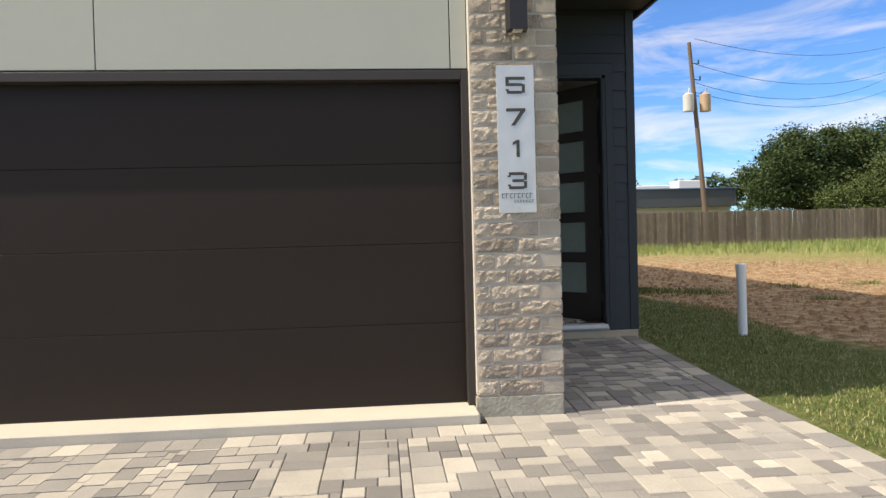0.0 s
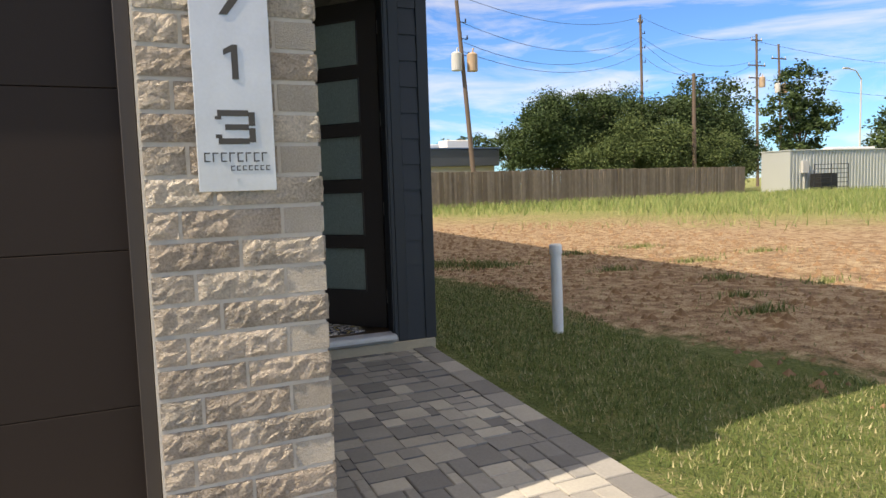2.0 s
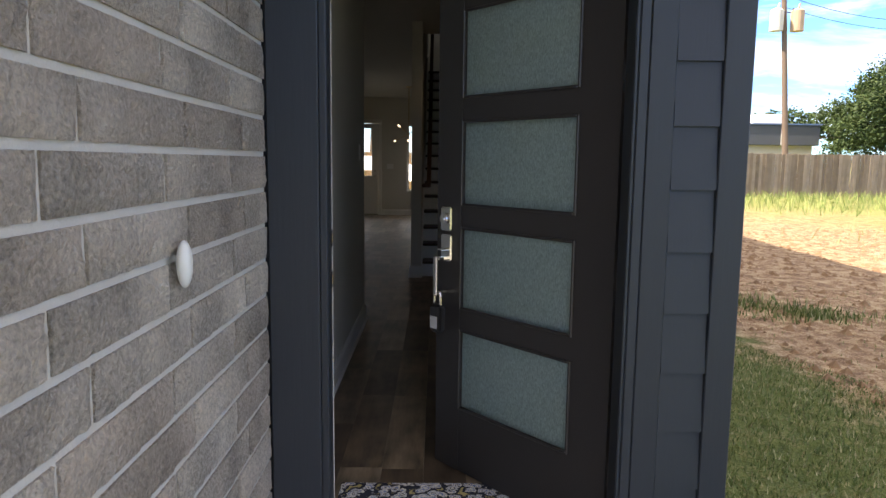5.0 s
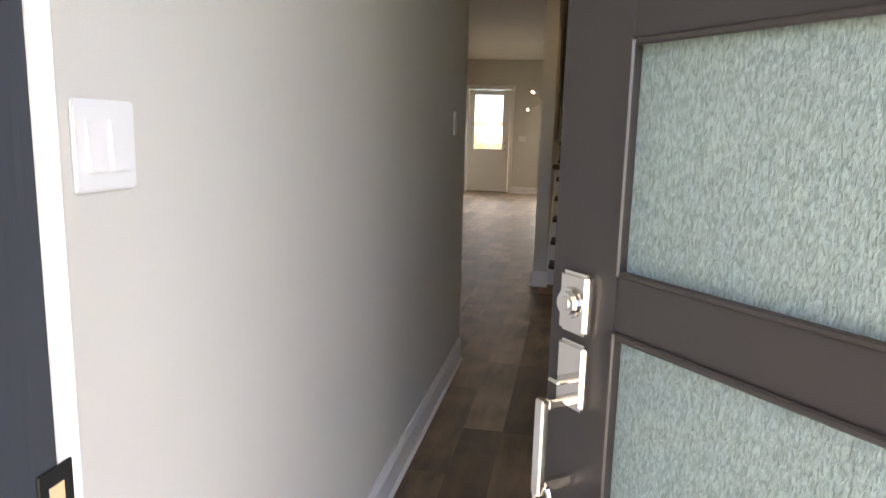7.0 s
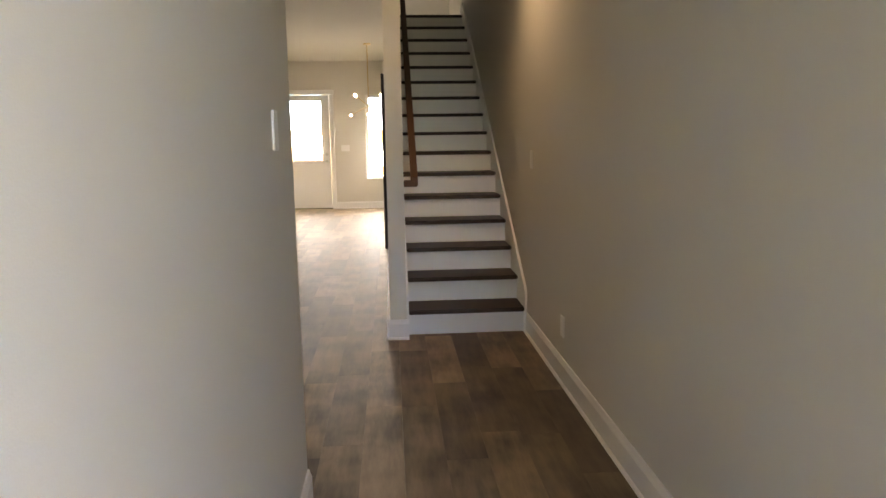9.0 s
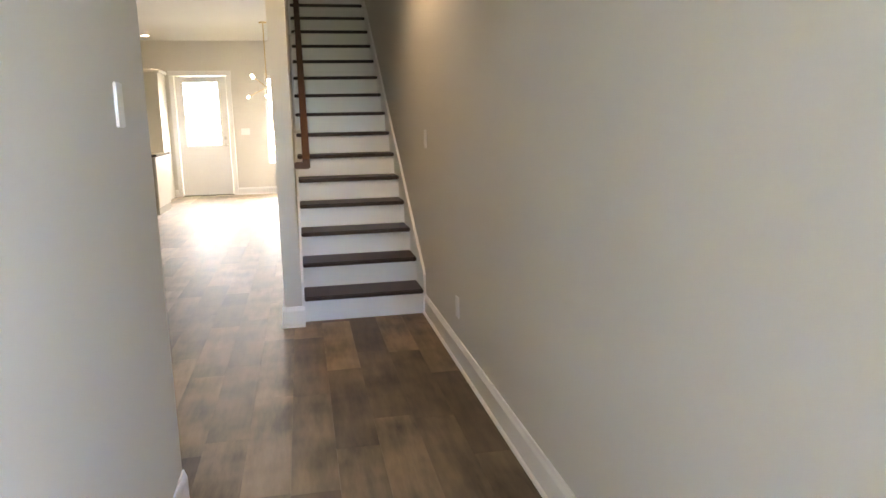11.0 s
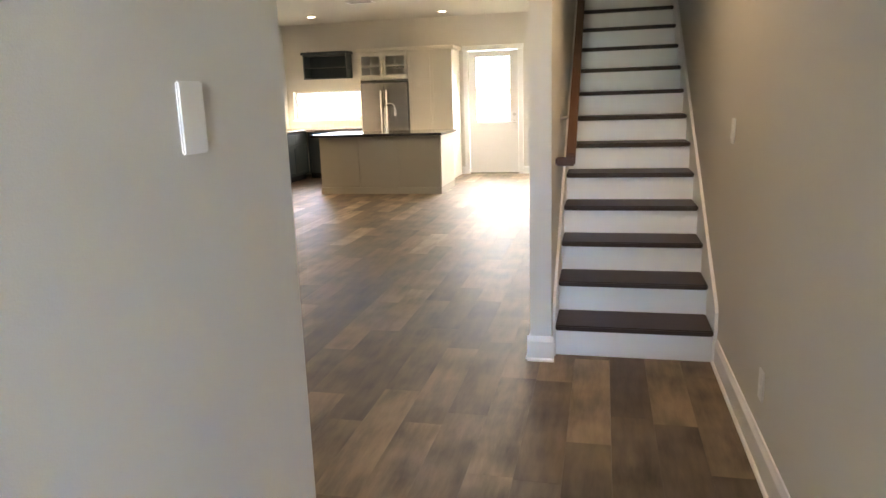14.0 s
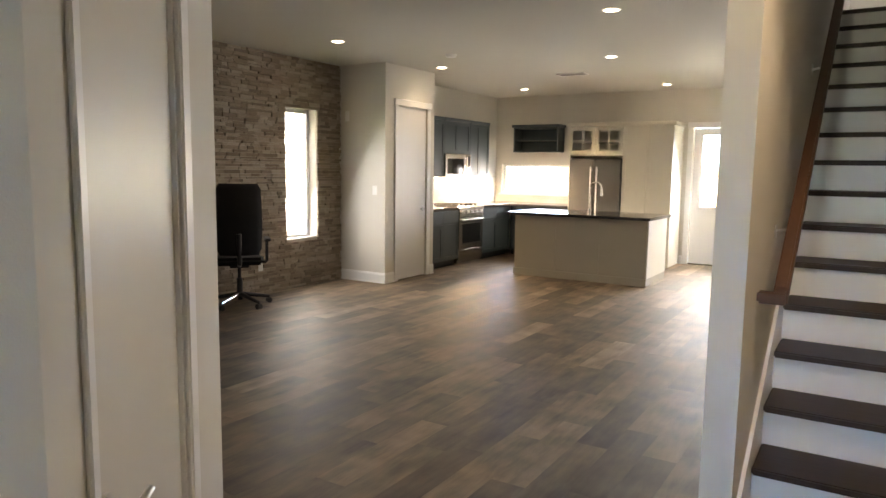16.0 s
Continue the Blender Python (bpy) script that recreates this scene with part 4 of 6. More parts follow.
for cx, cy, r_, cnt in ((3.5, 7.6, 0.7, 1500), (4.3, 7.0, 0.5, 700), (6.2, 4.2, 0.3, 200), (7.4, 6.0, 0.35, 200), (5.2, 3.0, 0.2, 120), (8.5, 8.5, 0.5, 250), (4.6, 2.2, 0.3, 160), (5.6, 5.6, 0.35, 150), (7.0, 3.4, 0.3, 150), (6.6, 8.0, 0.4, 180), (9.5, 6.5, 0.5, 200)):
    for _ in range(cnt):
        a, q = gr.uniform(0, 6.283), abs(gr.gauss(0, 0.5)) * r_
        spots.append((cx + q * 1.6 * math.cos(a), cy + q * 0.7 * math.sin(a)))
blades("weeds", "low green weeds on the bare dirt", spots, 0.03, 0.11, 0.010, M_GRASS, 4)


def clods():
    r = random.Random(8)
    M_CLOD = mat("dirt_clod", (0.22, 0.135, 0.075), 0.95, var=0.45, scale=15, bump=0.004, bscale=80)
    bm = bmesh.new()
    for _ in range(4200):
        x, y = r.uniform(3.2, 12), r.uniform(0, 16)
        s = r.choice((0.012, 0.02, 0.03, 0.045, 0.06)) * r.uniform(0.6, 1.3)
        z = ground_z(x, y)
        top = bm.verts.new((x + r.uniform(-1, 1) * s * 0.3, y, z + s * 0.7))
        ring = [bm.verts.new((x + s * r.uniform(0.7, 1.3) * math.cos(a), y + s * r.uniform(0.7, 1.3) * math.sin(a), z - 0.01)) for a in (0, 1.2, 2.5, 3.8, 5.0)]
        for i in range(5):
            bm.faces.new((ring[i], ring[(i + 1) % 5], top))
    tagged(part("dirt_clods", bm, M_CLOD), "scattered clods and pebbles on the dirt", "dirt", kind="stuff")


clods()


def vent_pipe():
    s = thing("cleanout_pipe", (2.57, 2.47, ground_z(2.57, 2.47) - 0.02), "white plastic cleanout pipe standing in the lawn", "pipe")
    M_PVC = mat("white_pvc", (0.83, 0.83, 0.82), 0.4, var=0.06, scale=6)
    part("tube", bars(((0, 0, 0), (-0.012, 0.0, 0.71), 0.045), n=24), M_PVC, s, smooth=False)
    part("cap", bars(((-0.012, 0, 0.685), (-0.014, 0, 0.755), 0.052), ((-0.014, 0, 0.755), (-0.014, 0, 0.765), 0.052, 0.042), n=24), M_PVC, s)


vent_pipe()


# ---- far side of the field ----
def fence():
    f = thing("wooden_fence", (0, 0, 0), "weathered brown wooden privacy fence across the field", "fence")
    a, b = Vector((3.0, 27.8)), Vector((36.5, 31.5))
    L = (b - a).length
    d = (b - a) / L
    r = random.Random(11)
    meshes = []
    for i in range(6):
        w, h = 0.138, 1.86 + r.uniform(-0.015, 0.015)
        meshes.append(mesh_of("board", prism([(0, 0), (w, 0), (w, h - 0.03), (w - 0.03, h), (0.03, h), (0, h - 0.03)], -0.009, 0.009, "xz"), M_FENCE))
    n = int(L / 0.143)
    ang = math.degrees(math.atan2(d.y, d.x))
    for i in range(n):
        p = a + d * (i * 0.143)
        m = pose(p.x, p.y, ground_z(p.x, p.y) - 0.06 + r.uniform(-0.008, 0.008), r.uniform(-0.6, 0.6), r.uniform(-0.4, 0.4), ang)
        ob = new("board", meshes[i % 6])
        ob.parent = f
        ob.matrix_world = m
    for i in range(0, n, 17):
        p = a + d * (i * 0.143) + Vector((-d.y, d.x)) * 0.06
        part("post", boxes((p.x - 0.045, p.x + 0.045, p.y - 0.045, p.y + 0.045, ground_z(p.x, p.y) - 0.1, ground_z(p.x, p.y) + 1.8)), M_FENCE, f)


M_BARK = mat("bark", (0.10, 0.075, 0.055), 0.95, var=0.3, scale=4, bump=0.02, bscale=25, stretch=(1, 1, 0.3))
LEAF_D = ramp_by_random(plain("dark_leaf"), [(0.0, (0.026, 0.046, 0.018)), (0.6, (0.048, 0.078, 0.027)), (1.0, (0.080, 0.115, 0.042))], True, (1, 1, 1), 2.0, 0.2, 0.6, 0.0)
LEAF_D.node_tree.nodes["Principled BSDF"].inputs["Specular IOR Level"].default_value = 0.15
LEAF_L = ramp_by_random(plain("olive_leaf"), [(0.0, (0.040, 0.064, 0.022)), (0.6, (0.074, 0.106, 0.036)), (1.0, (0.12, 0.15, 0.055))], True, (1, 1, 1), 2.0, 0.2, 0.6, 0.0)

LEAF_L.node_tree.nodes["Principled BSDF"].inputs["Specular IOR Level"].default_value = 0.15


def tree(name, label, x, y, blobs, material, count, leaf, seed, trunk=0.35, category="tree"):
    """A trunk with limbs into each blob (dx, dy, z, rx, rz) and a crown of small leaves in clumps."""
    r = random.Random(seed)
    z0 = ground_z(x, y) - 0.1
    t = thing(name, (x, y, z0), label, category)
    bm = bmesh.new()
    zf = min(b[2] for b in blobs) * 0.7
    cyl(bm, (0, 0, 0), (0.1, 0, zf), trunk, trunk * 0.7, 10)
    for dx, dy, z, rx, rz in blobs:
        mid = Vector((dx * 0.45, dy * 0.45, (zf + z) / 2 - 0.2))
        cyl(bm, (0.1, 0, zf * 0.85), mid, trunk * 0.5, trunk * 0.33, 7)
        cyl(bm, mid, (dx, dy, z), trunk * 0.33, trunk * 0.12, 7)
        for _ in range(3):
            e = Vector((dx + r.uniform(-1, 1) * rx * 0.7, dy + r.uniform(-1, 1) * rx * 0.7, z + r.uniform(-0.3, 0.8) * rz))
            cyl(bm, mid, e, trunk * 0.16, trunk * 0.04, 5)
    part("trunk", bm, M_BARK, t)
    verts, faces = [], []
    total = sum(b[3] * b[3] * b[4] for b in blobs)
    for dx, dy, z, rx, rz in blobs:
        clumps = max(6, int(14 * rx))
        for c in range(clumps):
            u, v = r.uniform(-0.95, 1), r.uniform(0, 6.283)
            s = math.sqrt(max(0, 1 - u * u))
            q = r.uniform(0.62, 1.08)
            cc = Vector((dx + rx * q * s * math.cos(v), dy + rx * q * s * math.sin(v), z + rz * q * u))
            cr = r.uniform(0.18, 0.36) * min(rx, rz) + 0.15
            for _ in range(max(8, int(count * rx * rx * rz / total / clumps))):
                g = Vector((r.gauss(0, 1), r.gauss(0, 1), r.gauss(0, 0.75))) * cr * 0.55
                p = cc + g
                w = leaf * r.uniform(0.6, 1.3)
                d1 = Vector((r.uniform(-1, 1), r.uniform(-1, 1), r.uniform(-0.6, 0.6))).normalized() * w
                d2 = d1.cross(Vector((r.uniform(-1, 1), r.uniform(-1, 1), r.uniform(-1, 1)))).normalized() * w * 0.5
                i = len(verts)
                verts += [tuple(p - d1), tuple(p + d2), tuple(p + d1), tuple(p - d2)]
                faces.append((i, i + 1, i + 2, i + 3))
    me = bpy.data.meshes.new("crown")
    me.from_pydata(verts, [], faces)
    me.materials.append(material)
    ob = new("crown", me)
    ob.parent = t
    return t


tree("oak_tree", "broad dark green oak tree behind the fence", 30.5, 42.5, [(-2.6, 0, 5.0, 2.8, 2.3), (0.6, 0.5, 5.9, 3.2, 2.5), (3.4, 0, 5.5, 2.8, 2.6), (-4.0, 0.3, 3.0, 1.6, 1.6), (1.5, -0.5, 3.2, 3.0, 2.0), (5.0, 0, 3.4, 2.2, 2.3)], LEAF_D, 140000, 0.095, 1)
tree("olive_shrub", "large olive green shrub row above the fence", 32.0, 37.5, [(-2.6, 0, 2.3, 2.0, 1.9), (0.2, 0, 3.2, 2.4, 2.4), (2.8, -0.3, 3.0, 2.4, 2.2), (5.2, -0.3, 2.6, 2.2, 2.1), (7.8, -0.4, 2.5, 2.2, 2.0)], LEAF_L, 90000, 0.075, 2, 0.16, "shrub")
tree("hedge_tree", "dense green tree mass behind the fence", 38.5, 41.0, [(-2.2, 0, 4.2, 2.4, 2.6), (0.8, 0, 5.0, 2.7, 2.8), (3.6, -0.6, 4.2, 2.5, 2.6), (1.5, -1, 2.4, 2.6, 2.0), (-1.5, -1, 2.2, 2.0, 2.0), (5.6, -1.2, 3.0, 2.2, 2.4)], LEAF_D, 110000, 0.095, 3)
tree("round_tree", "tall round-headed tree beyond the fence", 49.0, 47.0, [(-1.0, 0, 8.0, 2.6, 2.6), (1.6, 0, 7.4, 2.4, 2.4), (0.2, 0, 5.2, 2.8, 2.4)], LEAF_D, 9000, 0.17, 4)
tree("pine_tree", "open crowned tree among the utility poles", 72.0, 56.0, [(0, 0, 12.0, 2.4, 2.0), (-2.2, 0, 9.0, 2.6, 1.8), (2.4, 0, 8.6, 2.8, 1.8), (0, 0, 6.0, 3.6, 2.2)], LEAF_D, 8000, 0.24, 5)
tree("distant_tree", "distant rounded green tree beyond the container", 85.0, 52.0, [(0, 0, 7.0, 3.0, 3.0), (2.0, 0, 6.0, 3.0, 2.6), (-2, 0, 5, 2.6, 2.5)], LEAF_D, 5000, 0.28, 6)
tree("distant_tree", "distant low tree over the far building", 40.5, 104.0, [(0, 0, 6.2, 2.6, 2.4), (-1.5, 0, 5.2, 2.0, 2.0)], LEAF_D, 2500, 0.3, 7)
tree("distant_tree", "distant low tree line over the far building", 53.0, 103.0, [(-5, 0, 6.6, 3.0, 2.0), (0, 0, 7.4, 3.4, 2.4), (5, 0, 7.2, 3.4, 2.6), (9, 0, 6.6, 3.0, 2.4)], LEAF_D, 6000, 0.3, 8)
tree("distant_tree", "distant tree behind the metal container", 75.0, 44.0, [(-2, 0, 3.4, 3.4, 2.4), (3, 0, 4.0, 3.4, 2.8), (8, 0, 4.0, 3.2, 2.6)], LEAF_D, 7000, 0.25, 9)

M_POLE = mat("weathered_pole", (0.14, 0.10, 0.075), 0.9, var=0.2, scale=2, stretch=(1, 1, 0.1))
M_WIRE = mat("black_wire", (0.03, 0.03, 0.032), 0.6)
M_CAN = mat("transformer_grey", (0.50, 0.49, 0.46), 0.5, var=0.15, scale=2)


def pole(x, y, h, lean=(0, 0), cans=0, arms=(), label="weathered wooden utility pole", r=0.17):
    z = ground_z(x, y) - 0.2
    p = thing("utility_pole", (x, y, z), label, "utility pole")
    top = Vector((lean[0], lean[1], h))
    part("shaft", bars(((0, 0, 0), top, r, r * 0.7), n=12), M_POLE, p)
    for i in range(cans):
        c = top * 0.66 + Vector((0.55 * (-1 if i else 1), -0.2, 0))
        part("transformer", bars((c, c + Vector((0, 0, 1.05)), 0.34), (c + Vector((0, 0, 1.05)), c + Vector((0, 0, 1.15)), 0.34, 0.2), (c + Vector((0, 0, 1.1)), c + Vector((0.1, 0, 1.45)), 0.05), n=16), M_CAN if i else mat("rusty_transformer", (0.42, 0.30, 0.20), 0.7, var=0.35, scale=2), p, "cylindrical pole transformer")
    for f, w in arms:
        c = top * f
        part("cross_arm", boxes((c.x - w, c.x + w, c.y - 0.06, c.y + 0.06, c.z - 0.06, c.z + 0.06)), M_POLE, p)
        for k in (-0.9, 0.9):
            part("insulator", bars(((c.x + w * k, c.y, c.z), (c.x + w * k, c.y, c.z + 0.3), 0.06, 0.04), n=8), M_CAN, p)
    for f in (0.82, 0.9, 0.74):
        c = top * f
        part("bracket", bars((c, c + Vector((0.5, 0, -0.05)), 0.03), (c + Vector((0.5, 0, -0.05)), c + Vector((0.5, 0, 0.2)), 0.05), n=6), M_WIRE, p)


pole(19.6, 37.8, 13.0, (-0.9, 0.3), 2)
pole(47.5, 54.6, 18.0, (-0.4, 0), 0, ((0.96, 0.3),))
pole(36.0, 35.6, 8.7, (-0.1, 0), 0, (), "short dark brown utility pole")
pole(63.4, 54.4, 17.0, (-0.4, 0), 1, ((0.96, 0.8), (0.8, 1.3), (0.72, 1.2)))
pole(70.6, 57.2, 16.8, (-0.9, 0), 2, ((0.9, 1.2), (0.7, 0.9)))


def wire(a, b, sag, r=0.017):
    a, b = Vector(a), Vector(b)
    bm = bmesh.new()
    pts = [a.lerp(b, i / 16) - Vector((0, 0, sag * 4 * (i / 16) * (1 - i / 16))) for i in range(17)]
    rings = [[bm.verts.new(p + Vector((0, r * math.cos(k * 1.2566), r * math.sin(k * 1.2566)))) for k in range(5)] for p in pts]
    for u, v in zip(rings, rings[1:]):
        for k in range(5):
            bm.faces.new((u[k], u[(k + 1) % 5], v[(k + 1) % 5], v[k]))
    tagged(part("power_line", bm, M_WIRE), "thin black overhead power line", "cable", "overhead lines")


for za, zb, s in ((13.0, 17.6, 1.2), (11.4, 15.6, 1.6), (10.2, 15.3, 1.9), (9.6, 14.0, 1.6)):
    wire((19.0, 37.9, za), (47.2, 54.6, zb), s)
for zb, zc, s in ((17.6, 16.6, 1.2), (15.6, 14.0, 1.6), (15.2, 13.8, 2.6)):
    wire((47.2, 54.6, zb), (63.1, 54.4, zc), s)
wire((47.2, 54.6, 13.9), (36.0, 35.6, 8.4), 0.6)
wire((63.1, 54.4, 16.0), (120, 50, 16.0), 2.0)
wire((63.1, 54.4, 12.0), (120, 48, 12.0), 2.0)


def street_lamp():
    s = thing("street_lamp", (67.0, 45.0, 0), "slim grey street lamp with a curved arm", "street lamp")
    part("pole", bars(((0, 0, 0), (0, 0, 10.6), 0.11, 0.07), ((0, 0, 10.6), (-0.8, 0, 11.4), 0.06), ((-0.8, 0, 11.4), (-2.0, 0, 11.6), 0.06), n=10), M_CAN, s)
    part("lamp_head", boxes((-2.7, -1.9, -0.15, 0.15, 11.5, 11.68), bev=0.04, seg=2), M_CAN, s)


street_lamp()


def container():
    c = thing("metal_container", (40.0, 31.0, ground_z(38, 31) - 0.1), "pale grey corrugated metal container", "container", rz=-6)
    M_CONT = mat("pale_grey_corrugated", (0.40, 0.42, 0.40), 0.5, 0.1, var=0.08, scale=0.6)
    L, H, D = 15.0, 2.95, 2.6
    pts = []
    n = 52
    for i in range(n):
        x = L * i / n
        pts += [(x, 0.0), (x + 0.11, 0.0), (x + 0.145, 0.05), (x + 0.25, 0.05)]
    pts += [(L, 0), (L, D), (0, D)]
    part("wall", prism(pts, 0.05, H - 0.08), M_CONT, c)
    part("roof", boxes((-0.05, L + 0.05, -0.05, D + 0.05, H - 0.08, H), bev=0.02), M_CONT, c)
    part("base_rail", boxes((0, L, -0.02, D, 0.0, 0.06)), mat("pale_skirt", (0.6, 0.6, 0.58), 0.6), c)
    part("electric_box", boxes((0.9, 1.45, -0.2, -0.001, 1.35, 2.2), bev=0.02), M_CAN, c, "grey electric meter box")
    part("conduit", bars(((1.15, -0.08, 1.35), (1.15, -0.08, 0.2), 0.05), ((1.15, -0.08, 0.25), (2.3, -0.25, 0.1), 0.05), n=8), M_CAN, c, "pale conduit")
    part("roof_box", boxes((4.5, 8.5, 0.8, 1.6, H, H + 0.18), bev=0.02), mat("white_roof_unit", (0.75, 0.75, 0.74), 0.5), c)


def ac_cage():
    x0, y0 = 40.2, 29.4
    z = ground_z(x0, y0)
    c = thing("air_conditioner", (x0, y0, z), "dark air conditioner behind a metal cage", "air conditioner", rz=-6)
    part("unit", boxes((0.9, 2.3, 0.2, 1.1, 0.05, 1.2), *[(0.88, 2.32, 0.18, 1.12, 0.2 + 0.14 * i, 0.23 + 0.14 * i) for i in range(7)], bev=0.015), M_BLACK, c)
    for q in (0.3, 0.6, 0.9, 1.2, 1.5, 1.8):
        part("cage_rail", bars(((0.0, -0.1, q), (2.9, -0.1, q), 0.025), n=6), M_BLACK, c, "dark steel guard rail")
    for q in (0, 1.45, 2.9):
        part("cage_post", bars(((q, -0.1, 0), (q, -0.1, 1.83), 0.03), n=6), M_BLACK, c, "dark steel guard post")


def far_building():
    b = thing("commercial_building", (0, 0, 0), "long flat-roofed building beyond the fence", "building")
    part("wall", boxes((2, 28.6, 52, 64, -0.3, 2.8)), mat("tan_wall", (0.48, 0.44, 0.38), 0.8, var=0.1, scale=0.4), b)
    part("fascia", boxes((1.8, 28.9, 51.6, 64.2, 2.8, 4.3), bev=0.04), mat("dark_fascia", (0.075, 0.085, 0.105), 0.6, var=0.1, scale=0.5), b, "dark slate metal fascia")
    part("coping", boxes((1.7, 29.0, 51.5, 64.3, 4.3, 4.4)), mat("blue_coping", (0.10, 0.17, 0.30), 0.5), b)
    for x, w, h, c in ((16.6, 1.1, 1.2, (0.7, 0.7, 0.68)), (21.2, 3.4, 0.5, (0.75, 0.74, 0.7)), (25.4, 2.6, 0.9, (0.75, 0.72, 0.66))):
        part("roof_unit", boxes((x, x + w, 55, 57, 4.4, 4.4 + h), bev=0.05), mat("roof_unit_paint", c, 0.5), b)
    for x in (8.0, 14.0, 20.0, 26.0):
        part("seam", boxes((x, x + 0.06, 51.55, 51.6, 2.8, 4.3)), M_CAN, b)


container()
ac_cage()
far_building()


# ---- hall fittings ----
def switch_plate(name, at, rz, w, gangs, label, h=0.118, outlet=False):
    """A cover plate on a wall; local -y faces the room."""
    s = thing(name, at, label, "light switch" if not outlet else "outlet", rz=rz)
    part("cover_plate", boxes((-w / 2, w / 2, -0.007, 0, -h / 2, h / 2), bev=0.003, seg=2), M_TRIM, s)
    for i in range(gangs):
        x = (i - (gangs - 1) / 2) * 0.046
        if outlet:
            part("socket", boxes((x - 0.016, x + 0.016, -0.010, -0.0065, -0.036, -0.006), (x - 0.016, x + 0.016, -0.010, -0.0065, 0.006, 0.036), bev=0.002), M_TRIM, s)
        else:
            part("rocker", prism([(-0.0065, -0.033), (-0.013, -0.033), (-0.009, 0.033), (-0.0065, 0.033)], x - 0.016, x + 0.016, "yz"), M_TRIM, s)
    return s


switch_plate("light_switch", (HX0, 2.89, 1.30), 90, 0.122, 2, "white double rocker switch on the hall wall")
switch_plate("blank_plate", (HX0, 5.56, 1.362), 90, 0.072, 0, "white blank cover plate at the end of the hall wall")
switch_plate("light_switch", (HX1, 7.95, 1.19), -90, 0.072, 1, "white rocker switch beside the stairs")
switch_plate("outlet", (HX1, 7.09, 0.31), -90, 0.072, 1, "white wall outlet above the baseboard", outlet=True)
switch_plate("light_switch", (-4.75, PY0, 1.2), 0, 0.072, 1, "white rocker switch on the closet wall")
switch_plate("light_switch", (-0.6, GY1, 1.17), 0, 0.16, 3, "white triple switch beside the back door")
switch_plate("wall_sensor", (-5.2, PY0, 2.15), 0, 0.07, 0, "small white wall sensor", h=0.13)


def door_mat():
    m = plain("paisley_mat")
    n, l = m.node_tree.nodes, m.node_tree.links
    tc = n.new("ShaderNodeTexCoord")
    vo, no = n.new("ShaderNodeTexVoronoi"), n.new("ShaderNodeTexNoise")
    vo.inputs["Scale"].default_value = 24
    no.inputs["Scale"].default_value, no.inputs["Distortion"].default_value = 15, 2.5
    l.new(tc.outputs["Object"], no.inputs["Vector"])
    mixv = n.new("ShaderNodeVectorMath")
    mixv.operation = "MULTIPLY_ADD"
    mixv.inputs[1].default_value = (0.035, 0.035, 0.035)
    l.new(no.outputs["Color"], mixv.inputs[0])
    l.new(tc.outputs["Object"], mixv.inputs[2])
    l.new(mixv.outputs[0], vo.inputs["Vector"])
    r = n.new("ShaderNodeValToRGB")
    r.color_ramp.interpolation = "CONSTANT"
    stops = [(0.0, (0.78, 0.75, 0.68)), (0.13, (0.03, 0.035, 0.06)), (0.22, (0.74, 0.72, 0.66)), (0.34, (0.16, 0.24, 0.44)), (0.42, (0.78, 0.75, 0.68)), (0.52, (0.025, 0.03, 0.05)), (0.78, (0.55, 0.45, 0.18))]
    e = r.color_ramp.elements
    while len(e) < len(stops):
        e.new(0.5)
    for q, (p, c) in zip(e, stops):
        q.position, q.color = p, (*c, 1)
    l.new(vo.outputs["Distance"], r.inputs[0])
    b = n["Principled BSDF"]
    b.inputs["Roughness"].default_value = 1.0
    l.new(r.outputs[0], b.inputs["Base Color"])
    s = thing("door_mat", (0.56, 2.745, 0.001), "patterned blue and cream door mat inside the entry", "mat")
    part("mat_body", boxes((-0.42, 0.36, -0.22, 0.24, 0, 0.010), bev=0.004), m, s)


door_mat()


def lock_box():
    s = thing("lock_box", (0.55, 3.15, 0.600), "black key lock box hanging from the door handle", "lock box", rz=129.3)
    part("body", boxes((-0.035, 0.035, 0.02, 0.06, 0, 0.12), bev=0.012, seg=2), M_BLACK, s)
    part("face_label", boxes((-0.022, 0.022, 0.0602, 0.0615, 0.02, 0.07)), mat("pale_label", (0.5, 0.5, 0.5), 0.5), s, "pale label face")
    sh = bmesh.new()
    pts = [(-0.02, 0.04, 0.118), (-0.02, 0.04, 0.15), (-0.012, 0.04, 0.168), (0.012, 0.04, 0.168), (0.02, 0.04, 0.15), (0.02, 0.04, 0.118)]
    for p, q in zip(pts, pts[1:]):
        cyl(sh, p, q, 0.005, 0.005, 8)
    part("shackle", sh, M_CHROME, s, "steel shackle")


lock_box()


# ---- ceiling fittings ----
M_LED = lamp_mat("lit_led_lens", (1.0, 0.86, 0.66), 0.5)


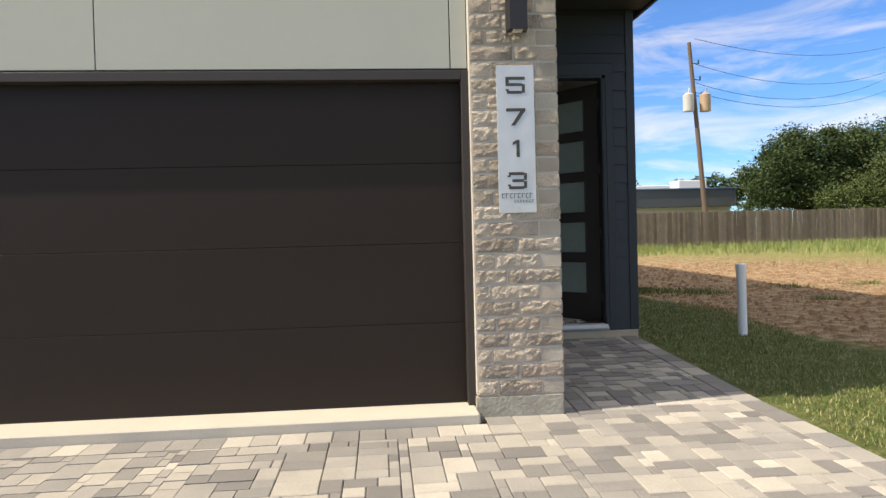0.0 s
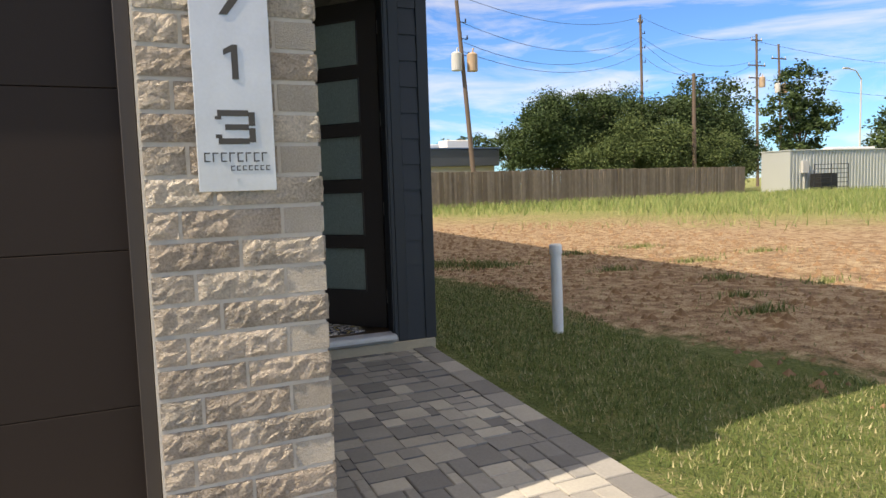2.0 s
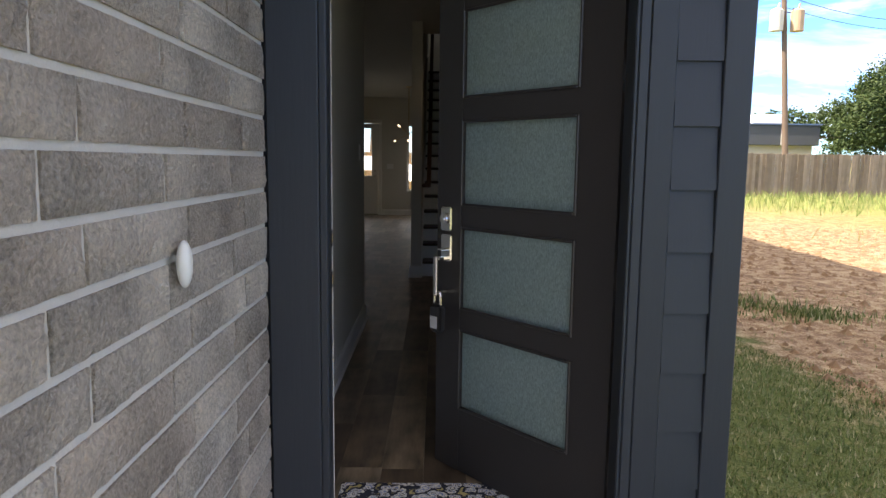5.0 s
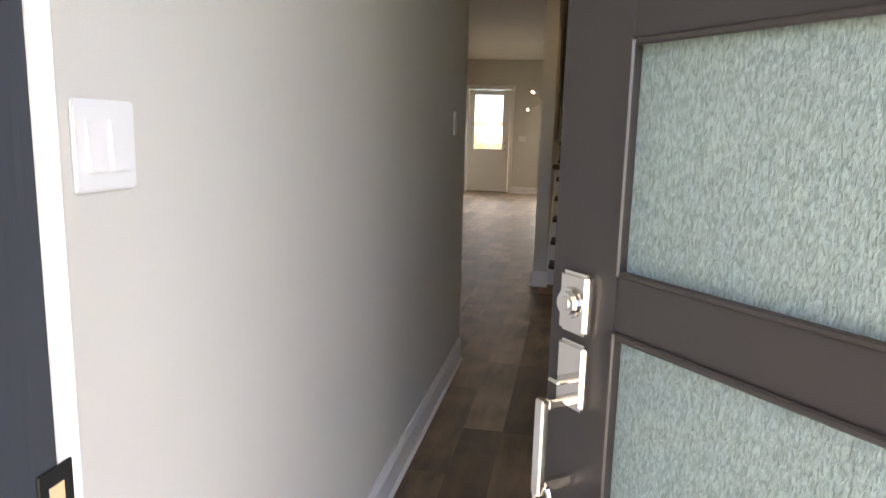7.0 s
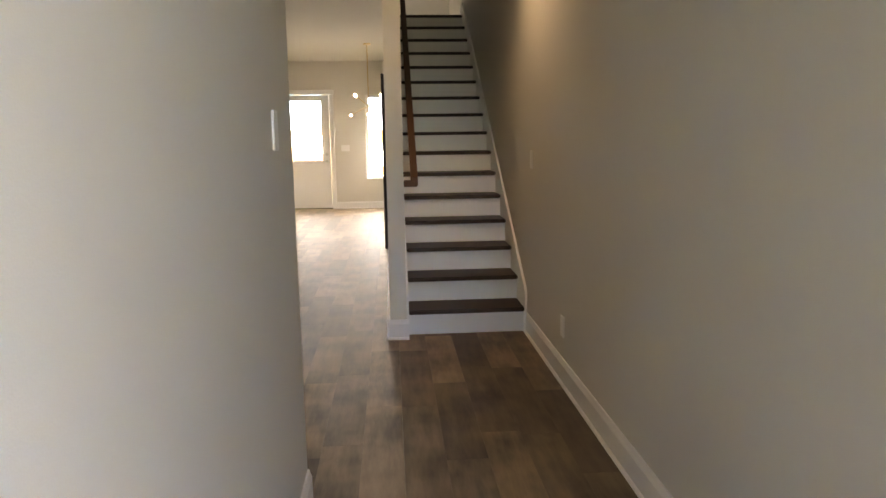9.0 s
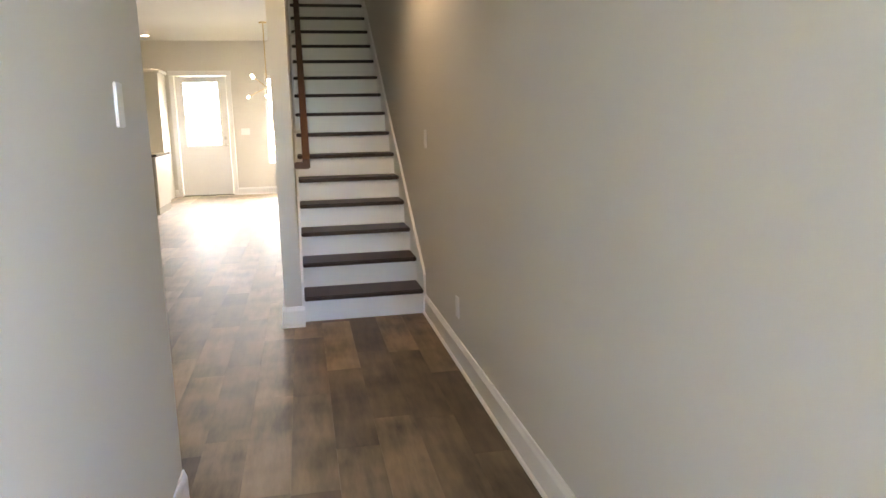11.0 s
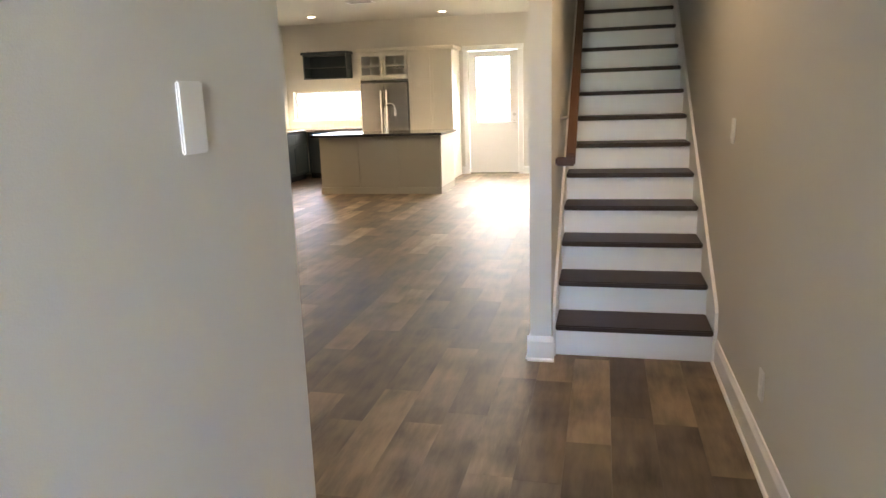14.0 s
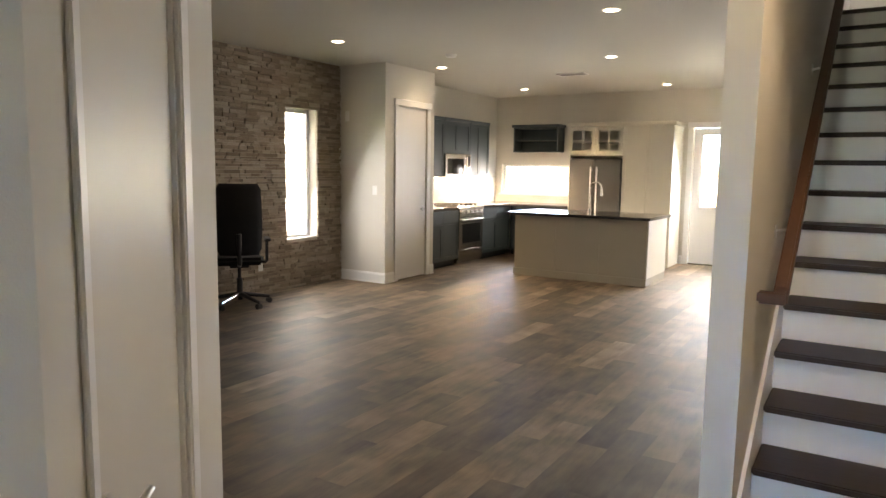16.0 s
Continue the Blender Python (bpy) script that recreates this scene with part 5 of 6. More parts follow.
def downlight(x, y, z=CEIL, watts=0.1, size=0.052, blend=0.6, mat_=None, name="recessed_light", label="round recessed ceiling light, switched on"):
    s = thing(name, (x, y, z), label, "ceiling light", "recessed lights")
    rim = bmesh.new()
    for i in range(24):
        a0, a1 = 2 * math.pi * i / 24, 2 * math.pi * (i + 1) / 24
        def pt(r, a, q):
            return rim.verts.new((r * math.cos(a), r * math.sin(a), q))
        rim.faces.new((pt(size + 0.025, a0, -0.001), pt(size + 0.025, a1, -0.001), pt(size + 0.014, a1, -0.009), pt(size + 0.014, a0, -0.009)))
        rim.faces.new((pt(size + 0.014, a0, -0.009), pt(size + 0.014, a1, -0.009), pt(size, a1, -0.004), pt(size, a0, -0.004)))
    part("trim_ring", rim, M_TRIM, s)
    part("lens", bars(((0, 0, -0.0005), (0, 0, -0.005), size), n=24), mat_ or M_LED, s, "glowing lens")
    if watts:
        la = new("lamp", bpy.data.lights.new("downlight", "SPOT"))
        la.data.energy, la.data.color, la.data.spot_size, la.data.spot_blend, la.data.shadow_soft_size = watts, (1.0, 0.80, 0.56), radians(125), blend, 0.07
        la.matrix_world = pose(x, y, z - 0.02)
    return s


for x, y, watts in ((-4.19, 11.23, 0.06), (-4.2, 13.31, 0.17), (-4.27, 15.97, 0.1), (-1.99, 13.45, 0.1), (-2.06, 16.3, 0.1), (-1.24, 11.19, 0.08)):
    downlight(x, y, CEIL, watts)
downlight(0.93, 7.75, CEIL, 0.6)
downlight(0.72, 1.0, 3.129, 0, 0.05, mat_=lamp_mat("porch_led", (1.0, 0.45, 0.25), 1.5), label="small recessed porch light, glowing orange")


def vent():
    s = thing("ceiling_vent", (-2.91, 14.62, CEIL), "rectangular white ceiling air vent", "vent")
    part("frame", boxes((-0.2, 0.2, -0.1, -0.075, -0.012, 0), (-0.2, 0.2, 0.075, 0.1, -0.012, 0), (-0.2, -0.175, -0.075, 0.075, -0.012, 0), (0.175, 0.2, -0.075, 0.075, -0.012, 0), bev=0.002), M_TRIM, s)
    part("backing", boxes((-0.175, 0.175, -0.075, 0.075, -0.003, -0.001)), M_BLACK, s)
    for i in range(7):
        y = -0.065 + i * 0.0215
        part("slat", prism([(y, -0.010), (y + 0.012, -0.004), (y + 0.013, -0.005), (y + 0.001, -0.011)], -0.174, 0.174, "yz"), M_STEEL, s)


vent()
sd = thing("smoke_detector", (-3.57, 12.5, CEIL), "round white smoke detector on the ceiling", "smoke detector")
part("body", bars(((0, 0, 0), (0, 0, -0.03), 0.07, 0.055), n=24), M_TRIM, sd)
sd = thing("smoke_detector", (0.3, 4.9, CEIL), "round white smoke detector on the ceiling", "smoke detector")
part("body", bars(((0, 0, 0), (0, 0, -0.03), 0.07, 0.055), n=24), M_TRIM, sd)


# ---- stone wall ----
def stone_wall():
    w = struct("wall_stone", boxes((GX0 - 0.028, GX0 - 0.012, 6.365, LW0, 0, CEIL), (GX0 - 0.028, GX0 - 0.012, LW1, PY0, 0, CEIL), (GX0 - 0.028, GX0 - 0.012, LW0, LW1, 0, LWB), (GX0 - 0.028, GX0 - 0.012, LW0, LW1, LWT, CEIL)), M_MORTAR, "stacked ledge-stone accent wall", "wall")
    r = random.Random(21)
    bm = bmesh.new()
    z = 0.0
    while z < CEIL - 0.01:
        h = min(r.choice((0.026, 0.034, 0.044)), CEIL - z)
        y = 6.365 - r.uniform(0, 0.2)
        while y < PY0:
            l_ = r.uniform(0.06, 0.24)
            a, b = max(y, 6.365), min(y + l_ - 0.004, PY0)
            y += l_
            if b - a < 0.02:
                continue
            if z + h > LWB and z < LWT and b > LW0 and a < LW1:
                if a < LW0 - 0.02:
                    b = LW0
                elif b > LW1 + 0.02:
                    a = LW1
                else:
                    continue
            box(bm, GX0 - 0.014, GX0 + r.uniform(0.0, 0.022), a, b, z + 0.001, z + h - 0.002)
        z += h
    ob = part("ledge_stones", bm, M_STONE, w, "thin stacked ledge stones")
    tagged(ob, kind="stuff")


stone_wall()
switch_plate("outlet", (GX0 + 0.024, 11.15, 0.33), 90, 0.072, 1, "wall outlet in the stone wall", outlet=True)

# ---- kitchen ----
M_SLATE = mat("slate_blue_cabinet", (0.055, 0.075, 0.085), 0.45, var=0.05, scale=3)
M_CREAM = mat("cream_cabinet", (0.66, 0.63, 0.55), 0.42, var=0.03, scale=3)
M_ISL = mat("greige_island", (0.40, 0.37, 0.30), 0.45, var=0.04, scale=3)
M_GRANITE = mat("dark_granite", (0.030, 0.027, 0.025), 0.12, var=0.4, scale=30, fine=0.4, bscale=200, coat=0.3)
M_COUNTER = mat("counter_stone", (0.10, 0.09, 0.08), 0.15, var=0.35, scale=25, fine=0.3, bscale=150)
M_SS = mat("stainless", (0.36, 0.345, 0.325), 0.26, 1.0, var=0.08, scale=2, stretch=(8, 8, 0.3))
M_OVEN = mat("oven_glass", (0.012, 0.012, 0.014), 0.08)


def shaker(parent, o, along, out, w, h, material, rail=0.055, glass=False, handle=""):
    """A shaker front: a frame of four bars round a sunk panel or a pane."""
    a, n = Vector(along), Vector(out)
    m = Matrix(((a.x, n.x, 0, o[0]), (a.y, n.y, 0, o[1]), (0, 0, 1, o[2]), (0, 0, 0, 1)))
    def put(bm):
        bm.transform(m)
        bmesh.ops.recalc_face_normals(bm, faces=list(bm.faces))
        return bm
    g = 0.002
    d = part("door", put(boxes((g, rail, 0, 0.02, g, h - g), (w - rail, w - g, 0, 0.02, g, h - g), (rail, w - rail, 0, 0.02, g, rail), (rail, w - rail, 0, 0.02, h - rail, h - g))), material, parent)
    if glass:
        p = part("pane", put(boxes((rail, w - rail, 0.006, 0.01, rail, h - rail))), M_GLASS, d)
        part("muntin", put(boxes((w / 2 - 0.008, w / 2 + 0.008, 0.004, 0.018, rail, h - rail), (rail, w / 2 - 0.008, 0.004, 0.018, h / 2 - 0.008, h / 2 + 0.008), (w / 2 + 0.008, w - rail, 0.004, 0.018, h / 2 - 0.008, h / 2 + 0.008))), material, d)
    else:
        part("panel", put(boxes((rail, w - rail, 0.0, 0.010, rail, h - rail))), material, d)
    return d


KX = GX0                       # wall behind the range
FX, UX = -4.73, -5.0           # fronts of the base and wall cabinets
def base_left(y0, y1, label, doors=2):
    c = thing("base_cabinet", (0, 0, 0), label, "cabinet", "slate base cabinets")
    part("body", boxes((KX + 0.004, FX, y0 + 0.001, y1 - 0.001, 0.1, 0.86)), M_SLATE, c)
    part("toe_kick", boxes((KX + 0.004, FX - 0.06, y0 + 0.001, y1 - 0.001, 0.0, 0.1)), M_BLACK, c)
    w = (y1 - y0) / doors
    for i in range(doors):
        shaker(c, (FX, y0 + i * w, 0.11), (0, 1, 0), (1, 0, 0), w, 0.54, M_SLATE)
        dr = part("drawer", boxes((FX, FX + 0.02, y0 + i * w + 0.002, y0 + (i + 1) * w - 0.002, 0.665, 0.85), bev=0.002), M_SLATE, c)
    return c


R0, R1 = 14.68, 15.44
base_left(PY1 + 0.005, R0 - 0.003, "slate blue shaker base cabinet beside the range")
base_left(R1 + 0.003, 16.44, "slate blue shaker base cabinet by the kitchen corner")
cb = thing("base_cabinet", (0, 0, 0), "slate blue shaker base cabinet under the window", "cabinet", "slate base cabinets")
part("body", boxes((FX + 0.022, -3.63, 16.46, GY1 - 0.004, 0.1, 0.86)), M_SLATE, cb)
part("toe_kick", boxes((FX + 0.022, -3.63, 16.52, GY1 - 0.004, 0.0, 0.1)), M_BLACK, cb)
for i in range(2):
    shaker(cb, (FX + 0.03 + i * 0.52, 16.46, 0.11), (1, 0, 0), (0, -1, 0), 0.52, 0.74, M_SLATE)
tagged(part("countertop", boxes((KX + 0.004, FX + 0.03, PY1 + 0.005, R0 - 0.003, 0.862, 0.9), bev=0.004), M_COUNTER), "dark polished stone countertop", "countertop")
tagged(part("countertop", boxes((KX + 0.004, FX + 0.03, R1 + 0.003, GY1 - 0.004, 0.862, 0.9), (FX + 0.03, -3.625, 16.365, GY1 - 0.004, 0.862, 0.9), bev=0.004), M_COUNTER), "dark polished stone corner countertop", "countertop")


def range_():
    r = thing("kitchen_range", (0, 0, 0), "stainless steel slide-in range with a dark oven window", "range")
    y0, y1 = R0, R1
    part("body", boxes((KX + 0.004, FX - 0.01, y0, y1, 0.02, 0.895)), M_SS, r)
    part("oven_door", boxes((FX - 0.009, FX + 0.03, y0 + 0.005, y1 - 0.005, 0.24, 0.74), bev=0.006), M_SS, r)
    part("oven_window", boxes((FX + 0.0305, FX + 0.033, y0 + 0.09, y1 - 0.09, 0.33, 0.63)), M_OVEN, r, "dark oven glass")
    part("drawer", boxes((FX - 0.009, FX + 0.025, y0 + 0.005, y1 - 0.005, 0.06, 0.23), bev=0.006), M_SS, r)
    part("handle", bars(((FX + 0.07, y0 + 0.06, 0.70), (FX + 0.07, y1 - 0.06, 0.70), 0.012), ((FX + 0.02, y0 + 0.09, 0.70), (FX + 0.07, y0 + 0.09, 0.70), 0.008), ((FX + 0.02, y1 - 0.09, 0.70), (FX + 0.07, y1 - 0.09, 0.70), 0.008)), M_STEEL, r)
    part("control_panel", prism([(FX - 0.009, 0.75), (FX + 0.035, 0.75), (FX + 0.02, 0.89), (FX - 0.05, 0.91), (FX - 0.05, 0.75)], y0 + 0.002, y1 - 0.002, "xz"), M_SS, r)
    for i in range(5):
        y = y0 + 0.1 + i * 0.14
        part("knob", bars(((FX + 0.025, y, 0.82), (FX + 0.06, y, 0.825), 0.022), n=14), M_STEEL, r)
    part("cooktop", boxes((KX + 0.03, FX - 0.02, y0 + 0.02, y1 - 0.02, 0.895, 0.905)), M_OVEN, r)
    part("grate", boxes(*[(KX + 0.08, FX - 0.06, y0 + 0.08 + 0.15 * i, y0 + 0.1 + 0.15 * i, 0.91, 0.935) for i in range(5)], *[(KX + 0.08 + 0.2 * i, KX + 0.1 + 0.2 * i, y0 + 0.08, y1 - 0.08, 0.911, 0.934) for i in range(3)]), M_BLACK, r, "black cast grates")


range_()


def wall_cab(y0, y1, z0, z1, n, label):
    c = thing("wall_cabinet", (0, 0, 0), label, "cabinet", "slate wall cabinets")
    part("body", boxes((KX + 0.004, UX, y0 + 0.001, y1 - 0.001, z0, z1)), M_SLATE, c)
    w = (y1 - y0) / n
    for i in range(n):
        shaker(c, (UX, y0 + i * w, z0), (0, 1, 0), (1, 0, 0), w, z1 - z0, M_SLATE)
    part("crown", boxes((KX + 0.004, UX + 0.035, y0 + 0.001, y1 - 0.001, z1, z1 + 0.05), bev=0.006), M_SLATE, c)
    return c


wall_cab(PY1 + 0.005, R0 - 0.02, 1.36, 2.23, 2, "slate blue shaker wall cabinet beside the microwave")
wall_cab(R0 - 0.018, R1 + 0.018, 1.73, 2.23, 2, "slate blue shaker wall cabinet above the microwave")
wall_cab(R1 + 0.02, 16.12, 1.36, 2.23, 2, "slate blue shaker wall cabinet next to the window corner")


def microwave():
    m = thing("microwave", (0, 0, 0), "stainless over-the-range microwave with a dark window", "microwave")
    part("body", boxes((KX + 0.004, UX + 0.04, R0 - 0.012, R1 + 0.012, 1.33, 1.725), bev=0.004), M_SS, m)
    part("window", boxes((UX + 0.0405, UX + 0.044, R0 + 0.05, R1 - 0.2, 1.41, 1.65)), M_OVEN, m, "dark microwave window")
    part("control_panel", boxes((UX + 0.0405, UX + 0.044, R1 - 0.15, R1 - 0.01, 1.37, 1.69)), M_OVEN, m)
    part("handle", bars(((UX + 0.08, R1 - 0.175, 1.38), (UX + 0.08, R1 - 0.175, 1.68), 0.011), ((UX + 0.04, R1 - 0.175, 1.4), (UX + 0.08, R1 - 0.175, 1.4), 0.007), ((UX + 0.04, R1 - 0.175, 1.66), (UX + 0.08, R1 - 0.175, 1.66), 0.007)), M_STEEL, m)


microwave()


def shelf_cabinet():
    c = thing("wall_cabinet", (0, 0, 0), "dark slate open-fronted cabinet above the kitchen window", "cabinet", "slate wall cabinets")
    x0, x1, y0, y1, z0, z1 = -4.82, -3.98, 16.74, GY1 - 0.003, 1.8, 2.23
    part("body", boxes((x0, x0 + 0.02, y0, y1, z0, z1), (x1 - 0.02, x1, y0, y1, z0, z1), (x0 + 0.02, x1 - 0.02, y0, y1, z0, z0 + 0.02), (x0 + 0.02, x1 - 0.02, y0, y1, z1 - 0.02, z1), (x0 + 0.02, x1 - 0.02, y1 - 0.02, y1, z0 + 0.02, z1 - 0.02)), M_SLATE, c)
    part("shelf", boxes((x0 + 0.02, x1 - 0.02, y0 + 0.01, y1 - 0.02, 2.0, 2.016)), M_SLATE, c)
    part("crown", boxes((x0 - 0.03, x1 + 0.03, y0 - 0.03, y1, z1, z1 + 0.05), bev=0.006), M_SLATE, c)


shelf_cabinet()


def fridge_wall():
    X0, X1, Y0 = -3.62, -1.94, 16.4
    c = thing("tall_cabinet", (0, 0, 0), "cream tall pantry cabinet beside the refrigerator", "cabinet")
    fx0, fx1 = X0 + 0.03, -2.73
    part("body", boxes((fx1 + 0.01, X1, Y0, GY1 - 0.003, 0.1, 2.2)), M_CREAM, c)
    part("toe_kick", boxes((fx1 + 0.01, X1, Y0 + 0.003, GY1 - 0.003, 0, 0.1)), M_CREAM, c)
    w = (X1 - fx1 - 0.01) / 2
    for i in range(2):
        shaker(c, (fx1 + 0.01 + i * w, Y0, 1.31), (1, 0, 0), (0, -1, 0), w, 0.88, M_CREAM)
        shaker(c, (fx1 + 0.01 + i * w, Y0, 0.11), (1, 0, 0), (0, -1, 0), w, 1.19, M_CREAM)
    part("crown", boxes((X0 - 0.03, X1 + 0.04, Y0 - 0.05, GY1 - 0.003, 2.2, 2.26), bev=0.01), M_CREAM, c)
    u = thing("wall_cabinet", (0, 0, 0), "cream cabinet with two glass doors above the refrigerator", "cabinet")
    part("body", boxes((X0, X0 + 0.02, Y0, GY1 - 0.003, 0, 2.2), (X0 + 0.02, fx1 + 0.008, Y0 + 0.02, GY1 - 0.003, 1.73, 1.76), (X0 + 0.02, fx1 + 0.008, Y0 + 0.02, GY1 - 0.003, 2.17, 2.2), (X0 + 0.02, fx1 + 0.008, GY1 - 0.03, GY1 - 0.003, 1.76, 2.17)), M_CREAM, u)
    part("shelf", boxes((X0 + 0.022, fx1 + 0.006, Y0 + 0.05, GY1 - 0.03, 1.95, 1.965)), M_CREAM, u)
    for i in range(2):
        w2 = (fx1 - X0) / 2
        shaker(u, (X0 + i * w2, Y0, 1.76), (1, 0, 0), (0, -1, 0), w2, 0.43, M_CREAM, glass=True)
    f = thing("refrigerator", (0, 0, 0), "stainless steel french-door refrigerator in the cream cabinets", "refrigerator")
    part("body", boxes((fx0, fx1 - 0.01, Y0 + 0.02, GY1 - 0.02, 0.02, 1.69)), M_BLACK, f)
    mid = (fx0 + fx1) / 2
    for a, b in ((fx0, mid - 0.002), (mid + 0.002, fx1 - 0.01)):
        part("door", boxes((a, b, Y0 - 0.05, Y0 + 0.018, 0.6, 1.68), bev=0.012, seg=3), M_SS, f)
    part("freezer_drawer", boxes((fx0, fx1 - 0.01, Y0 - 0.05, Y0 + 0.018, 0.05, 0.59), bev=0.012, seg=3), M_SS, f)
    for x in (mid - 0.05, mid + 0.05):
        part("handle", bars(((x, Y0 - 0.1, 0.75), (x, Y0 - 0.1, 1.55), 0.013), ((x, Y0 - 0.05, 0.8), (x, Y0 - 0.1, 0.8), 0.008), ((x, Y0 - 0.05, 1.5), (x, Y0 - 0.1, 1.5), 0.008)), M_STEEL, f)


fridge_wall()


def island():
    x0, x1, y0, y1 = -3.6, -1.73, 14.38, 15.3
    c = thing("kitchen_island", (0, 0, 0), "greige panelled kitchen island", "island")
    part("body", boxes((x0, x1, y0, y1, 0.0, 0.86)), M_ISL, c)
    w = (x1 - x0) / 3
    for i in range(3):
        part("panel", boxes((x0 + i * w + 0.004, x0 + (i + 1) * w - 0.004, y0 - 0.012, y0 - 0.0005, 0.11, 0.855), bev=0.002), M_ISL, c)
    part("base_board", boxes((x0 - 0.014, x1 + 0.014, y0 - 0.016, y0 - 0.0005, 0, 0.1), (x1 + 0.0005, x1 + 0.016, y0 - 0.0005, y1, 0, 0.1), bev=0.003), M_ISL, c)
    part("end_panel", boxes((x1 + 0.0005, x1 + 0.02, y0 + 0.0, y1, 0.102, 0.858), bev=0.002), M_CREAM, c, "cream end panel")
    top = tagged(part("countertop", boxes((x0 - 0.09, x1 + 0.06, y0 - 0.12, y1 + 0.05, 0.862, 0.9), bev=0.005, seg=2), M_GRANITE), "polished dark granite island countertop", "countertop")
    f = thing("kitchen_faucet", (-2.72, 14.95, 0.9), "chrome gooseneck kitchen faucet on the island", "faucet")
    part("base", bars(((0, 0, 0), (0, 0, 0.05), 0.028), n=16), M_CHROME, f)
    bm = bmesh.new()
    cyl(bm, (0, 0, 0.04), (0, 0, 0.34), 0.014)
    pts = [(-0.0 + 0.085 * (1 - math.cos(a)), 0, 0.34 + 0.085 * math.sin(a)) for a in [math.pi * i / 10 for i in range(11)]]
    for p, q in zip(pts, pts[1:]):
        cyl(bm, p, q, 0.013, 0.013, 12)
    cyl(bm, pts[-1], (0.17, 0, 0.24), 0.017)
    part("spout", bm, M_CHROME, f)
    part("handle", bars(((0, -0.02, 0.08), (0.0, -0.1, 0.12), 0.008)), M_CHROME, f)


island()


def backsplash():
    M_TILE = ramp_by_random(plain("glossy_white_tile"), [(0, (0.66, 0.64, 0.58)), (1, (0.74, 0.72, 0.66))], True, (1, 1, 1), 6, 0.05, 0.15, 0.0)
    b = struct("backsplash", boxes((KX + 0.0005, KX + 0.003, PY1 + 0.01, GY1 - 0.003, 0.9, 1.36), (KX + 0.003, -3.63, GY1 - 0.003, GY1 - 0.0005, 0.9, 1.055)), M_MORTAR, "white tile backsplash", "backsplash")
    bm = bmesh.new()
    for k in range(6):
        z0, z1 = 0.901 + k * 0.076, min(0.975 + k * 0.076, 1.36)
        y = PY1 + 0.012 - (0.075 if k % 2 else 0)
        while y < GY1 - 0.01:
            a, c = max(y, PY1 + 0.012), min(y + 0.148, GY1 - 0.006)
            if c - a > 0.01:
                box(bm, KX + 0.003, KX + 0.008, a, c, z0, z1)
            y += 0.15
        if k < 2:
            x = KX + 0.01
            while x < -3.65:
                box(bm, x, min(x + 0.148, -3.64), GY1 - 0.008, GY1 - 0.003, z0, z1)
                x += 0.15
    tagged(part("tiles", bm, M_TILE, b), kind="stuff")
    struct("window_stool", boxes((KW0 - 0.04, KW1 + 0.04, GY1 - 0.03, GY1 - 0.0005, KWB - 0.035, KWB - 0.003), bev=0.004), M_TRIM, "white window stool", "trim")


backsplash()
# under-cabinet strip lights
M_STRIP = lamp_mat("under_cabinet_strip", (1.0, 0.82, 0.58), 1.0)
for y0, y1 in ((13.8, 14.6), (15.5, 16.05)):
    s = thing("under_cabinet_light", (0, 0, 0), "lit strip light under the wall cabinet", "strip light", "under-cabinet lights")
    part("strip", boxes((-5.2, -5.16, y0, y1, 1.348, 1.3585)), M_STRIP, s)
    la = new("lamp", bpy.data.lights.new("strip", "AREA"))
    la.data.shape, la.data.size, la.data.size_y, la.data.energy, la.data.color = "RECTANGLE", 0.04, y1 - y0, 0.42, (1.0, 0.80, 0.55)
    la.matrix_world = pose(-5.18, (y0 + y1) / 2, 1.345)


